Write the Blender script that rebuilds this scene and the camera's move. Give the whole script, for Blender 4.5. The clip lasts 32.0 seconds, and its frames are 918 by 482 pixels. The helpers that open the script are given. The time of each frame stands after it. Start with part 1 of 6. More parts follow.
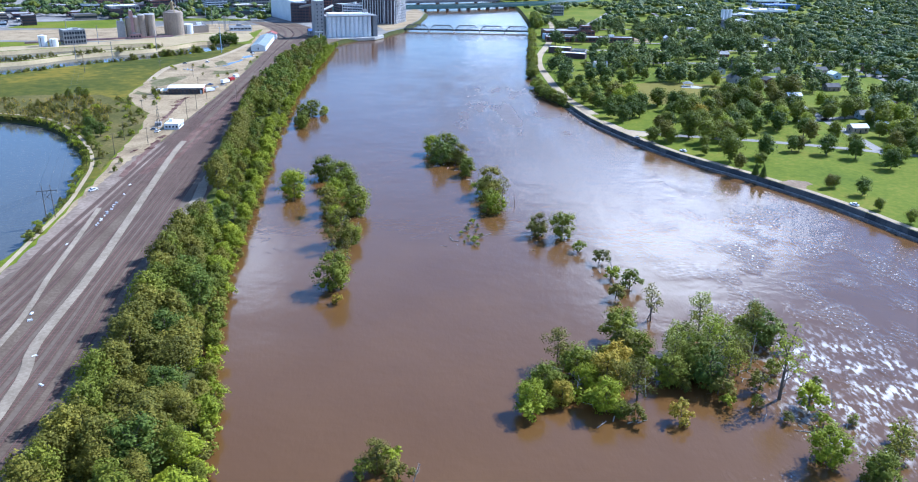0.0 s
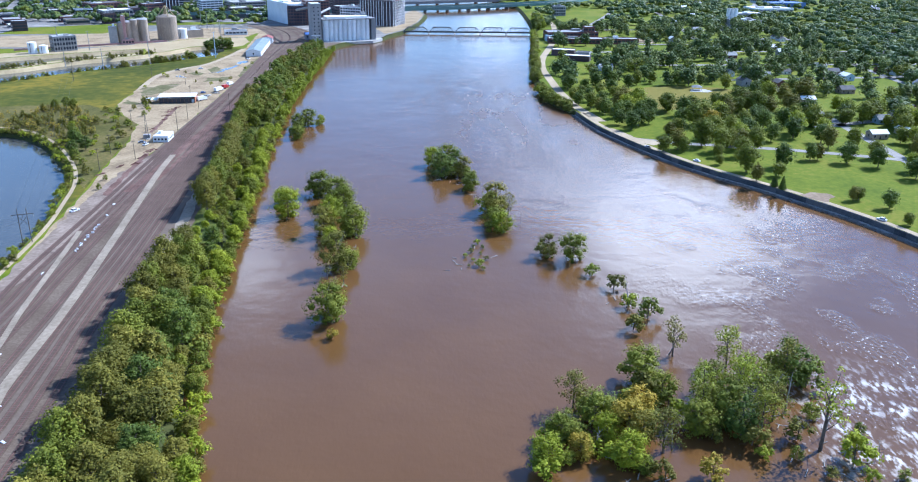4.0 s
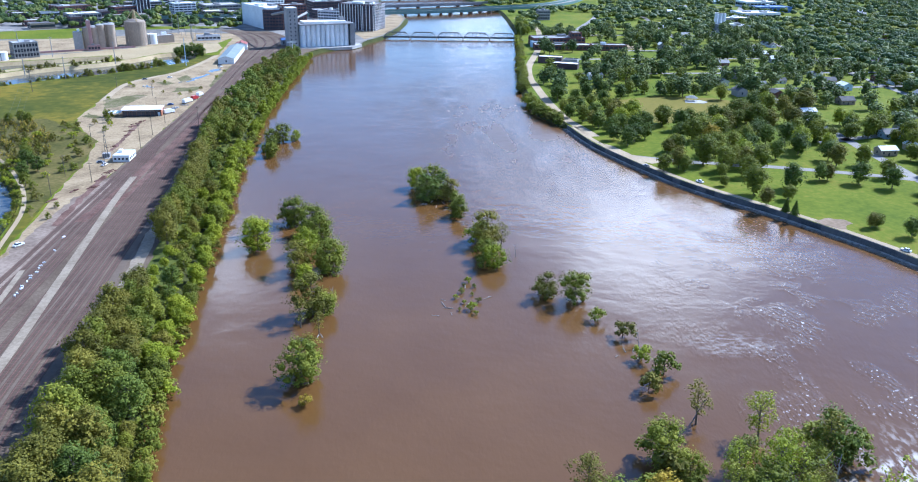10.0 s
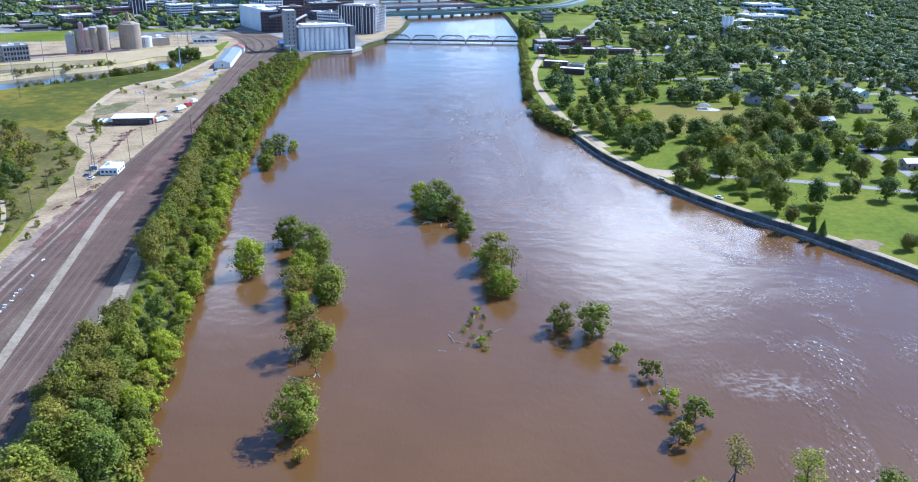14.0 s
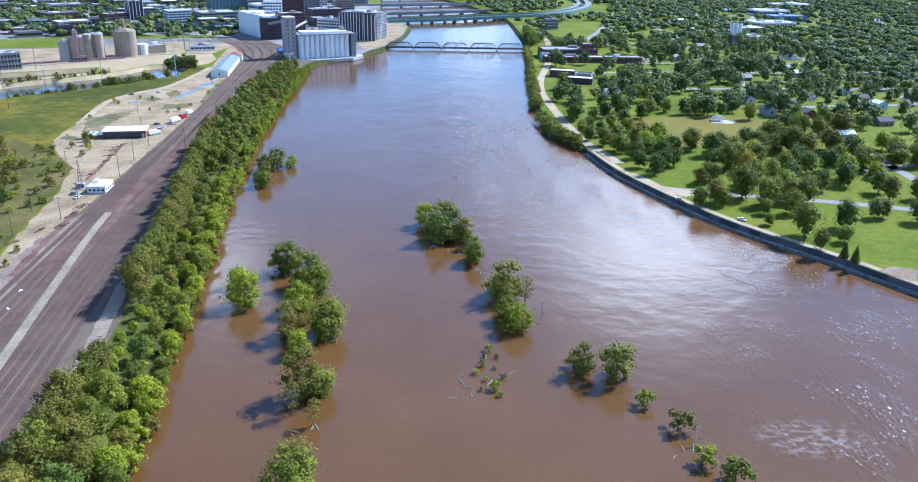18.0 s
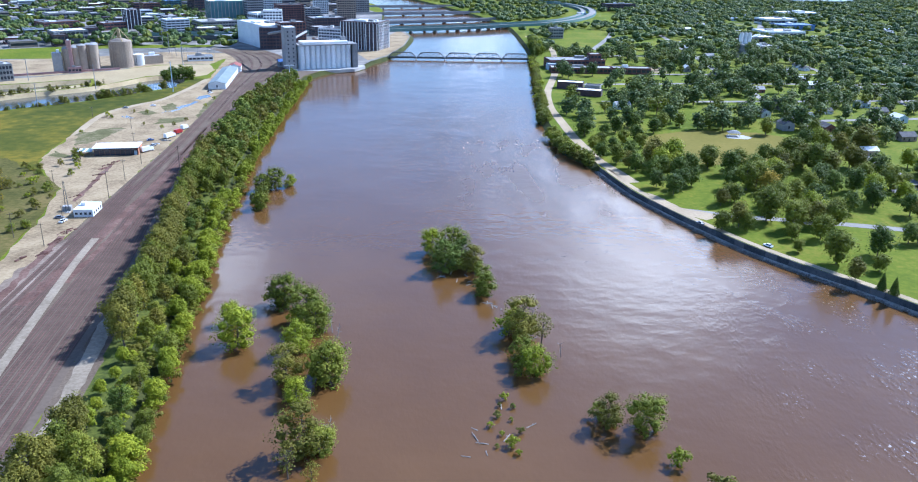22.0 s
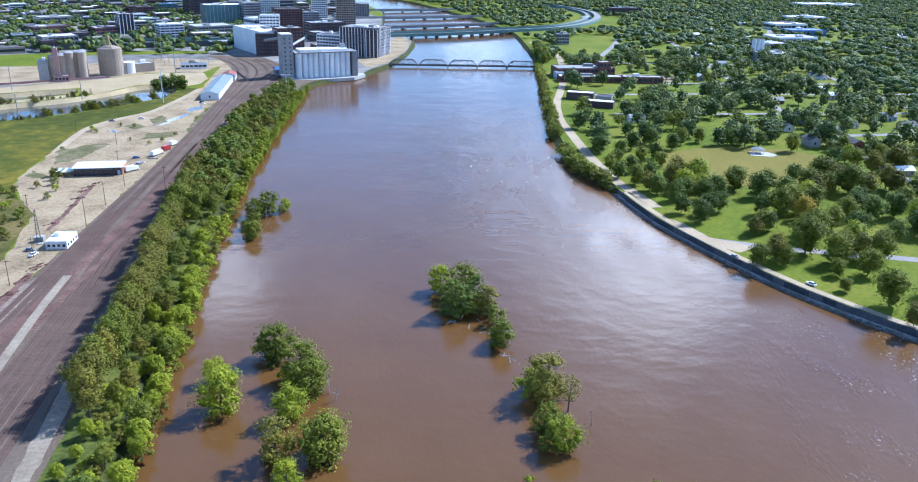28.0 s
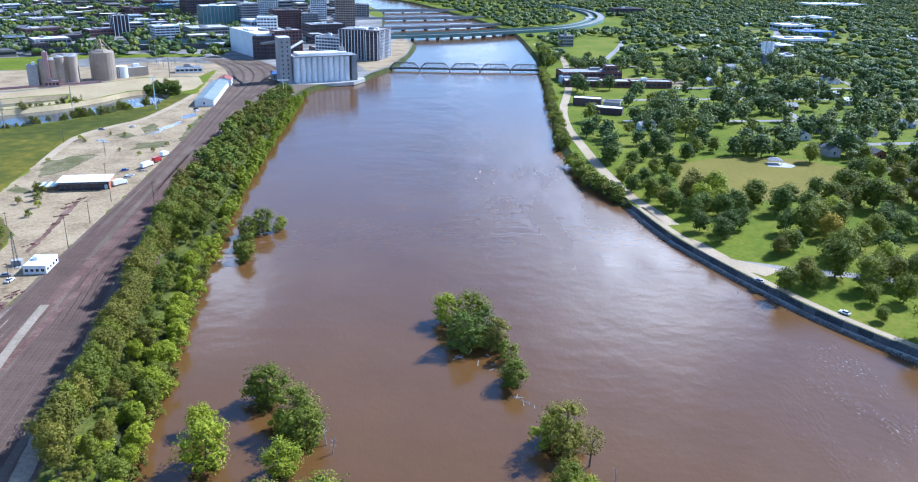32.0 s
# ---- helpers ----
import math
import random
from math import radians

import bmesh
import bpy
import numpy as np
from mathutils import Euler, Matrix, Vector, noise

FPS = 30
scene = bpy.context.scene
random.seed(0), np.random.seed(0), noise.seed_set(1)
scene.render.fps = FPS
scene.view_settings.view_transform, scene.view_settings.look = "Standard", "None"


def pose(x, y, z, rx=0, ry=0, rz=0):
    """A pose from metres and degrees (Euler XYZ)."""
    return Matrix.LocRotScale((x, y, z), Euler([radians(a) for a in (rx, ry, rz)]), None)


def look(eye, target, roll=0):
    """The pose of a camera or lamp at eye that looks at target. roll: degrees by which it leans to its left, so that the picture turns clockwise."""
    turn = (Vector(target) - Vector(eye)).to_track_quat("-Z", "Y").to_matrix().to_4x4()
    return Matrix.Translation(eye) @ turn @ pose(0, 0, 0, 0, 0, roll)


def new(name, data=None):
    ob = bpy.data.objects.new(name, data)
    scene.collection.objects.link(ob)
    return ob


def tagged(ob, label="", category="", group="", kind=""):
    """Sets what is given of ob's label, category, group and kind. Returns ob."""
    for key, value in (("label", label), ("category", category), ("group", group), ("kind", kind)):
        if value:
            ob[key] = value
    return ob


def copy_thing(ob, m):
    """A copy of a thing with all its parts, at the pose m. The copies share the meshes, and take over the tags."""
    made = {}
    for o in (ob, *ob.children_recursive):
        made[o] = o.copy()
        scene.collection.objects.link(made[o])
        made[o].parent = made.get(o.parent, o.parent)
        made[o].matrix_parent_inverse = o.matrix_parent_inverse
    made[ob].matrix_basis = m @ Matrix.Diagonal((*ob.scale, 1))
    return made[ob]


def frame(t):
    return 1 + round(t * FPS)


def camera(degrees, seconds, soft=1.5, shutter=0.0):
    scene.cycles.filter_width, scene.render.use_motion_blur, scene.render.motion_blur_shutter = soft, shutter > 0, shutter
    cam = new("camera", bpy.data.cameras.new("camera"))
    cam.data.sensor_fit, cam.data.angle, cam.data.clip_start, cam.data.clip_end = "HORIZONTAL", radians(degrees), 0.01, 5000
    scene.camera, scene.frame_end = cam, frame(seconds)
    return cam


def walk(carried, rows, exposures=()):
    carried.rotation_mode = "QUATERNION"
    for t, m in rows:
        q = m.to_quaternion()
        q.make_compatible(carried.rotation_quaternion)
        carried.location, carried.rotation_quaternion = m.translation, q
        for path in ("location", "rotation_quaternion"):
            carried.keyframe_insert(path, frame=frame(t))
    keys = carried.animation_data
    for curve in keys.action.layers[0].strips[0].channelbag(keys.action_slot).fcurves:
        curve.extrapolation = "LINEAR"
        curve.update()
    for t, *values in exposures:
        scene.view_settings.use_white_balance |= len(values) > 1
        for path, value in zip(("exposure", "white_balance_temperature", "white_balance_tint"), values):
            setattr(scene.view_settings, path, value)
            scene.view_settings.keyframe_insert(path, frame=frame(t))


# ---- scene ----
cam = camera(60.0, 32.0, soft=1.1)
PATH = [
    (0, -0.98, -0.28, 125.79, -0.118, -21.314, 1.204),
    (0.5, -1.09, 2.77, 125.97, -0.114, -21.328, 1.176),
    (1, -1.21, 5.81, 126.14, -0.084, -21.331, 1.106),
    (1.5, -1.35, 8.86, 126.30, -0.040, -21.331, 1.061),
    (2, -1.50, 11.91, 126.46, 0.010, -21.336, 1.011),
    (2.5, -1.66, 14.95, 126.61, 0.052, -21.351, 0.922),
    (3, -1.84, 18.00, 126.76, 0.081, -21.371, 0.818),
    (3.5, -2.03, 21.05, 126.90, 0.106, -21.401, 0.716),
    (5.5, -2.92, 33.25, 127.41, -0.789, -21.363, 0.854),
    (6, -3.17, 36.30, 127.53, -0.923, -21.365, 0.849),
    (6.5, -3.43, 39.36, 127.65, -1.044, -21.359, 0.846),
    (7, -3.70, 42.41, 127.76, -1.151, -21.354, 0.848),
    (7.5, -3.98, 45.46, 127.87, -1.241, -21.352, 0.874),
    (8, -4.27, 48.52, 127.97, -1.322, -21.353, 0.917),
    (8.5, -4.57, 51.58, 128.07, -1.396, -21.352, 0.955),
    (9, -4.88, 54.63, 128.17, -1.453, -21.348, 0.978),
    (9.5, -5.19, 57.69, 128.27, -1.492, -21.341, 0.981),
    (10, -5.51, 60.75, 128.36, -1.518, -21.330, 0.976),
    (10.5, -5.84, 63.81, 128.45, -1.530, -21.321, 0.979),
    (11, -6.18, 66.88, 128.55, -1.531, -21.319, 0.998),
    (11.5, -6.52, 69.94, 128.63, -1.535, -21.318, 1.026),
    (12, -6.87, 73.00, 128.72, -1.542, -21.317, 1.041),
    (12.5, -7.23, 76.07, 128.81, -1.547, -21.325, 1.050),
    (13, -7.59, 79.14, 128.90, -1.553, -21.335, 1.061),
    (13.5, -7.95, 82.21, 128.98, -1.561, -21.334, 1.067),
    (14, -8.32, 85.28, 129.07, -1.568, -21.332, 1.091),
    (14.5, -8.70, 88.35, 129.15, -1.566, -21.338, 1.130),
    (16.5, -10.23, 100.65, 129.50, -1.581, -21.333, 1.190),
    (17, -10.61, 103.73, 129.59, -1.575, -21.286, 1.193),
    (17.5, -11.00, 106.82, 129.68, -1.571, -21.167, 1.199),
    (18, -11.39, 109.90, 129.78, -1.560, -21.048, 1.193),
    (18.5, -11.78, 112.99, 129.87, -1.547, -20.970, 1.192),
    (19, -12.18, 116.07, 129.97, -1.537, -20.906, 1.197),
    (19.5, -12.57, 119.16, 130.06, -1.523, -20.853, 1.199),
    (20, -12.96, 122.25, 130.17, -1.508, -20.807, 1.200),
    (20.5, -13.35, 125.35, 130.27, -1.496, -20.760, 1.196),
    (21, -13.74, 128.44, 130.38, -1.490, -20.711, 1.189),
    (21.5, -14.13, 131.54, 130.49, -1.488, -20.658, 1.180),
    (22, -14.51, 134.64, 130.60, -1.491, -20.596, 1.191),
    (22.5, -14.89, 137.74, 130.72, -1.497, -20.521, 1.207),
    (23, -15.27, 140.84, 130.84, -1.504, -20.454, 1.210),
    (23.5, -15.65, 143.95, 130.97, -1.510, -20.419, 1.233),
    (24, -16.02, 147.06, 131.10, -1.514, -20.417, 1.249),
    (24.5, -16.39, 150.17, 131.23, -1.519, -20.426, 1.240),
    (25, -16.76, 153.28, 131.37, -1.526, -20.435, 1.250),
    (25.5, -17.12, 156.40, 131.52, -1.534, -20.459, 1.274),
    (27.5, -18.50, 168.88, 132.15, -1.582, -20.507, 1.328),
    (28, -18.83, 172.01, 132.33, -1.566, -20.500, 1.296),
    (28.5, -19.15, 175.14, 132.51, -1.568, -20.496, 1.304),
    (29, -19.46, 178.28, 132.70, -1.580, -20.504, 1.326),
    (29.5, -19.77, 181.41, 132.89, -1.589, -20.518, 1.339),
    (30, -20.07, 184.55, 133.09, -1.588, -20.528, 1.339),
    (30.5, -20.36, 187.69, 133.30, -1.577, -20.533, 1.318),
    (31, -20.63, 190.84, 133.52, -1.568, -20.546, 1.304),
    (31.5, -20.90, 193.98, 133.75, -1.571, -20.569, 1.304),
    (32, -21.16, 197.13, 133.98, -1.576, -20.590, 1.280),
]
walk(cam, [(t, pose(x, y, z, 90 + pitch, 0, yaw) @ pose(0, 0, 0, 0, 0, roll)) for t, x, y, z, yaw, pitch, roll in PATH],
     exposures=[(0, 0.70, 5020, 11), (32, 0.70, 5020, 11)])

# ---- world, sun ----
SUN_AZ, SUN_EL = 54.0, 42.0
world = bpy.data.worlds.new("sky")
scene.world = world
world.use_nodes = True
wn = world.node_tree
sky = wn.nodes.new("ShaderNodeTexSky")
sky.sky_type = "NISHITA"
sky.sun_disc = False
sky.sun_elevation, sky.sun_rotation = radians(SUN_EL), radians(SUN_AZ)
sky.air_density, sky.dust_density, sky.ozone_density = 1.1, 0.1, 7.0


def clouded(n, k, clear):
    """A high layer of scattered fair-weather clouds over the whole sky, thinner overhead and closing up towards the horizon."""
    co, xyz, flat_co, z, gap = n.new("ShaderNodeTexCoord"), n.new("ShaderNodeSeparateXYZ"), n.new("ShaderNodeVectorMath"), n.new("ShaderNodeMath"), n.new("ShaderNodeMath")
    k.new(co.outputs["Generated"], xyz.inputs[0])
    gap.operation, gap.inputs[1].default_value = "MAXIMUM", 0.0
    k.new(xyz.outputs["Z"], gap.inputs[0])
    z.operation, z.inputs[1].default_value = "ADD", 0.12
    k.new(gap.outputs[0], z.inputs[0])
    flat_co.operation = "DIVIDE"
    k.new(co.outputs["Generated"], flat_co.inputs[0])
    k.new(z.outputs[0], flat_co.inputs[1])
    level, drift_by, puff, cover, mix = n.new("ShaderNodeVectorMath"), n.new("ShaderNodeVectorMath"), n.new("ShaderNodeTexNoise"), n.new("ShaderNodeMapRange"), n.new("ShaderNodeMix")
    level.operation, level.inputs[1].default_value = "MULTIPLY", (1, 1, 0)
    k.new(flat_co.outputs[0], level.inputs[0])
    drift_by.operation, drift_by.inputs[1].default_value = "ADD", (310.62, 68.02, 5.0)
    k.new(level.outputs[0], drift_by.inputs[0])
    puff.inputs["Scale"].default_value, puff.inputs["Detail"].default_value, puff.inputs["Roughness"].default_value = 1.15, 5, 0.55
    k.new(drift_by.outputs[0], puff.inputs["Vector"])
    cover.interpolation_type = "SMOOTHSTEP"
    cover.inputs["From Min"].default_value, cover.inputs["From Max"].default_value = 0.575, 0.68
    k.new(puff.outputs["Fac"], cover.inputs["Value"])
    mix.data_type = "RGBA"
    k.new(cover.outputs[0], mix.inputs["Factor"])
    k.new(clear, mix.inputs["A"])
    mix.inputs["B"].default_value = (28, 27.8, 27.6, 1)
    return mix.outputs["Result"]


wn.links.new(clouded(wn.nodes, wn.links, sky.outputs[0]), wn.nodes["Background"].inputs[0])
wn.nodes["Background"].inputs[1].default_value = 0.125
sun_way = Vector((math.sin(radians(SUN_AZ)) * math.cos(radians(SUN_EL)), math.cos(radians(SUN_AZ)) * math.cos(radians(SUN_EL)), math.sin(radians(SUN_EL))))
sun_data = bpy.data.lights.new("sun", "SUN")
sun_data.energy, sun_data.angle, sun_data.color = 5.5, radians(0.53), (1.0, 0.96, 0.9)
sun = new("sun", sun_data)
sun.matrix_world = look(sun_way * 900 + Vector((0, 600, 0)), (0, 600, 0))

# ---- materials ----
G = 3.5  # land above the flooded river


def mat(name, colors, rough=0.8, scale=0.3, fine=6.0, bump=0.0, metal=0.0, island=False, objvar=0.0, spread=(0.35, 0.65), spec=0.5, translucent=0.0):
    """A surface whose colour runs between the given ones with a coarse and a fine noise; island and objvar vary it piece by piece."""
    m = bpy.data.materials.new(name)
    m.use_nodes = True
    n, k = m.node_tree.nodes, m.node_tree.links
    b = n["Principled BSDF"]
    b.inputs["Roughness"].default_value, b.inputs["Metallic"].default_value = rough, metal
    b.inputs["Specular IOR Level"].default_value = spec
    co = n.new("ShaderNodeNewGeometry")
    a = n.new("ShaderNodeTexNoise")
    a.inputs["Scale"].default_value, a.inputs["Detail"].default_value = scale, 4
    f = n.new("ShaderNodeTexNoise")
    f.inputs["Scale"].default_value, f.inputs["Detail"].default_value = fine, 3
    k.new(co.outputs["Position"], a.inputs["Vector"])
    k.new(co.outputs["Position"], f.inputs["Vector"])
    mix = n.new("ShaderNodeMath")
    mix.operation = "MULTIPLY_ADD"
    k.new(f.outputs["Fac"], mix.inputs[0])
    mix.inputs[1].default_value = 0.45
    half = n.new("ShaderNodeMath")
    half.operation = "MULTIPLY_ADD"
    k.new(a.outputs["Fac"], half.inputs[0])
    half.inputs[1].default_value, half.inputs[2].default_value = 0.55, 0.0
    k.new(half.outputs[0], mix.inputs[2])
    out = mix.outputs[0]
    for source, amount in ((co.outputs["Random Per Island"], 0.34 if island else 0.0), (None, objvar)):
        if amount:
            if source is None:
                source = n.new("ShaderNodeObjectInfo").outputs["Random"]
            add = n.new("ShaderNodeMath")
            add.operation = "MULTIPLY_ADD"
            k.new(source, add.inputs[0])
            add.inputs[1].default_value = amount
            sub = n.new("ShaderNodeMath")
            sub.operation = "SUBTRACT"
            k.new(out, sub.inputs[0])
            sub.inputs[1].default_value = amount / 2
            k.new(sub.outputs[0], add.inputs[2])
            out = add.outputs[0]
    r = n.new("ShaderNodeValToRGB")
    r.color_ramp.elements[0].position, r.color_ramp.elements[1].position = spread
    r.color_ramp.elements[0].color, r.color_ramp.elements[1].color = (*colors[0], 1), (*colors[-1], 1)
    for i, c in enumerate(colors[1:-1]):
        e = r.color_ramp.elements.new(spread[0] + (spread[1] - spread[0]) * (i + 1) / (len(colors) - 1))
        e.color = (*c, 1)
    k.new(out, r.inputs[0])
    k.new(r.outputs[0], b.inputs["Base Color"])
    if bump:
        bn = n.new("ShaderNodeBump")
        bn.inputs["Strength"].default_value, bn.inputs["Distance"].default_value = 0.6, bump
        k.new(f.outputs["Fac"], bn.inputs["Height"])
        k.new(bn.outputs[0], b.inputs["Normal"])
    if translucent:
        t, s = n.new("ShaderNodeBsdfTranslucent"), n.new("ShaderNodeMixShader")
        k.new(r.outputs[0], t.inputs["Color"])
        s.inputs[0].default_value = translucent
        k.new(b.outputs[0], s.inputs[1])
        k.new(t.outputs[0], s.inputs[2])
        k.new(s.outputs[0], n["Material Output"].inputs["Surface"])
    return m


def water(name, colors, rough, waves):
    """Turbid water: mud seen from above, sky and sun on its ripples."""
    m = mat(name, colors, rough=rough, scale=0.006, fine=0.03)
    n, k = m.node_tree.nodes, m.node_tree.links
    b = n["Principled BSDF"]
    b.inputs["IOR"].default_value = 1.45
    co = n.new("ShaderNodeNewGeometry")
    height = None
    for size, depth in waves:
        a = n.new("ShaderNodeTexNoise")
        a.inputs["Scale"].default_value, a.inputs["Detail"].default_value = size, 3
        k.new(co.outputs["Position"], a.inputs["Vector"])
        s = n.new("ShaderNodeMath")
        s.operation = "MULTIPLY_ADD"
        k.new(a.outputs["Fac"], s.inputs[0])
        s.inputs[1].default_value = depth
        if height:
            k.new(height, s.inputs[2])
        height = s.outputs[0]
    bn = n.new("ShaderNodeBump")
    bn.inputs["Strength"].default_value, bn.inputs["Distance"].default_value = 1.0, 1.0
    k.new(height, bn.inputs["Height"])
    k.new(bn.outputs[0], b.inputs["Normal"])
    return m


M_GRASS = mat("lawn", [(0.080, 0.112, 0.007), (0.124, 0.150, 0.010), (0.185, 0.170, 0.022)], 0.95, 0.02, 0.4, spec=0.1)
M_MEADOW = mat("meadow", [(0.046, 0.056, 0.008), (0.084, 0.086, 0.011), (0.185, 0.14, 0.016)], 0.95, 0.012, 0.15, spec=0.1)
M_DRYLAWN = mat("dry_lawn", [(0.145, 0.128, 0.022), (0.20, 0.158, 0.032)], 0.95, 0.02, 0.3, spec=0.1)
M_BANK = mat("bank_soil", [(0.03, 0.04, 0.012), (0.07, 0.07, 0.02)], 0.95, 0.1, 1.0, spec=0.1)
M_BALLAST = mat("ballast", [(0.090, 0.063, 0.043), (0.126, 0.091, 0.063), (0.168, 0.127, 0.090)], 0.95, 0.05, 1.2, spec=0.2)
M_DIRT = mat("pale_dirt", [(0.14, 0.096, 0.053), (0.30, 0.222, 0.126), (0.42, 0.325, 0.192)], 0.95, 0.06, 0.7, spread=(0.3, 0.7), spec=0.2)
M_SAND = mat("sand", [(0.30, 0.225, 0.12), (0.43, 0.34, 0.195)], 0.95, 0.03, 0.5, spec=0.2)
M_ASPHALT = mat("asphalt", [(0.07, 0.07, 0.075), (0.13, 0.13, 0.13)], 0.9, 0.02, 0.5)
M_CITY = mat("city_ground", [(0.085, 0.085, 0.065), (0.165, 0.15, 0.132), (0.29, 0.265, 0.235)], 0.9, 0.015, 0.08)
M_CONCRETE = mat("concrete", [(0.3, 0.29, 0.27), (0.45, 0.43, 0.4)], 0.85, 0.08, 1.0)
M_RIVER = water("river_water", [(0.104, 0.050, 0.0145), (0.124, 0.062, 0.0190)], 0.1, ((0.16, 0.08), (0.035, 0.28)))


def current(m):
    """Rougher water in the main current along the east side; chop, foam and painted white sun glints where it runs over
    the shoal by the drowned island.
    """
    n, k = m.node_tree.nodes, m.node_tree.links
    b = n["Principled BSDF"]
    co = n.new("ShaderNodeNewGeometry")
    xyz = n.new("ShaderNodeSeparateXYZ")
    k.new(co.outputs["Position"], xyz.inputs[0])

    def calc(op, a, c, d=None):
        q = n.new("ShaderNodeMath")
        q.operation = op
        for socket, value in zip(q.inputs, (a, c, d)):
            if value is None:
                continue
            if isinstance(value, (int, float)):
                socket.default_value = value
            else:
                k.new(value, socket)
        return q.outputs[0]

    def ramp(value, lo, hi, a=0.0, c=1.0):
        q = n.new("ShaderNodeMapRange")
        q.interpolation_type = "SMOOTHSTEP"
        for socket, v in zip(("From Min", "From Max", "To Min", "To Max"), (lo, hi, a, c)):
            q.inputs[socket].default_value = v
        k.new(value, q.inputs["Value"])
        return q.outputs[0]

    def cloud(scale, detail, stretch=None):
        q = n.new("ShaderNodeTexNoise")
        q.inputs["Scale"].default_value, q.inputs["Detail"].default_value = scale, detail
        if stretch:
            w = n.new("ShaderNodeMapping")
            w.inputs["Scale"].default_value = stretch
            w.inputs["Rotation"].default_value = (0, 0, radians(-28))
            k.new(co.outputs["Position"], w.inputs["Vector"])
            k.new(w.outputs[0], q.inputs["Vector"])
        else:
            k.new(co.outputs["Position"], q.inputs["Vector"])
        return q.outputs["Fac"]

    x, y = xyz.outputs["X"], xyz.outputs["Y"]
    wob = cloud(0.02, 5)
    lane = calc("MULTIPLY_ADD", y, 0.14, x)
    east = ramp(calc("MULTIPLY_ADD", wob, 90, lane), 62, 135)
    north = ramp(y, 620, 950, 1.0, 0.0)
    sheen = calc("MULTIPLY", calc("MULTIPLY", east, north), ramp(y, 300, 400, 0.15, 1.0))
    streak = cloud(0.05, 4, (1.0, 0.3, 1.0))
    rough = calc("MULTIPLY_ADD", calc("MULTIPLY", calc("MULTIPLY", sheen, ramp(y, 400, 560, 0.3, 1.0)), ramp(streak, 0.3, 0.62, 0.3, 1.0)), 0.14, 0.15)
    k.new(rough, b.inputs["Roughness"])
    # shoal: chop; foam and sun glints both painted white into the base colour
    patchy = ramp(cloud(0.06, 6, (1.0, 0.6, 1.0)), 0.47, 0.62)
    shoal = calc("MULTIPLY", calc("MULTIPLY", ramp(calc("MULTIPLY_ADD", y, -0.10, x), 20, 95), ramp(y, 260, 560, 1.0, 0.25)), calc("MULTIPLY_ADD", patchy, 0.92, 0.08))
    chop = calc("MULTIPLY", calc("MULTIPLY_ADD", shoal, 0.34, 0.03), cloud(0.9, 3, (1.0, 0.45, 1.0)))
    old = b.inputs["Normal"].links[0].from_node
    boil = calc("MULTIPLY", calc("MULTIPLY_ADD", sheen, 0.16, 0.02), cloud(0.10, 5, (0.8, 1.2, 1.0)))
    total = calc("ADD", calc("ADD", old.inputs["Height"].links[0].from_socket, chop), boil)
    k.new(total, old.inputs["Height"])
    foam_glint = calc("MULTIPLY", ramp(cloud(0.8, 6, (1.0, 0.8, 1.0)), 0.60, 0.68), calc("MULTIPLY", patchy, calc("MULTIPLY", ramp(calc("MULTIPLY_ADD", y, -0.10, x), 45, 90), ramp(y, 240, 480, 1.0, 0.35))))
    ex, ey = calc("MULTIPLY_ADD", x, 1 / 36, -122 / 36), calc("MULTIPLY_ADD", y, 1 / 48, -205 / 48)
    near = ramp(calc("ADD", calc("MULTIPLY", ex, ex), calc("MULTIPLY", ey, ey)), 0.1, 1.0, 1.0, 0.0)
    rapids_glint = calc("MULTIPLY", calc("MULTIPLY", near, ramp(cloud(0.11, 5), 0.38, 0.62)), ramp(cloud(0.6, 9, (1.0, 0.45, 1.0)), 0.46, 0.60))
    fx, fy = calc("MULTIPLY_ADD", x, 1 / 20, -94 / 20), calc("MULTIPLY_ADD", y, 1 / 11, -296 / 11)
    ledge = ramp(calc("ADD", calc("MULTIPLY", fx, fx), calc("MULTIPLY", fy, fy)), 0.1, 1.0, 1.0, 0.0)
    rapids_glint = calc("MAXIMUM", rapids_glint, calc("MULTIPLY", calc("MULTIPLY", ledge, 0.22), ramp(cloud(0.45, 9, (0.7, 1.2, 1.0)), 0.44, 0.66)))
    foam_glint = calc("MAXIMUM", foam_glint, rapids_glint)
    mix = n.new("ShaderNodeMix")
    mix.data_type = "RGBA"
    k.new(foam_glint, mix.inputs["Factor"])
    k.new(b.inputs["Base Color"].links[0].from_socket, mix.inputs["A"])
    mix.inputs["B"].default_value = (0.6, 0.54, 0.46, 1)
    k.new(mix.outputs["Result"], b.inputs["Base Color"])


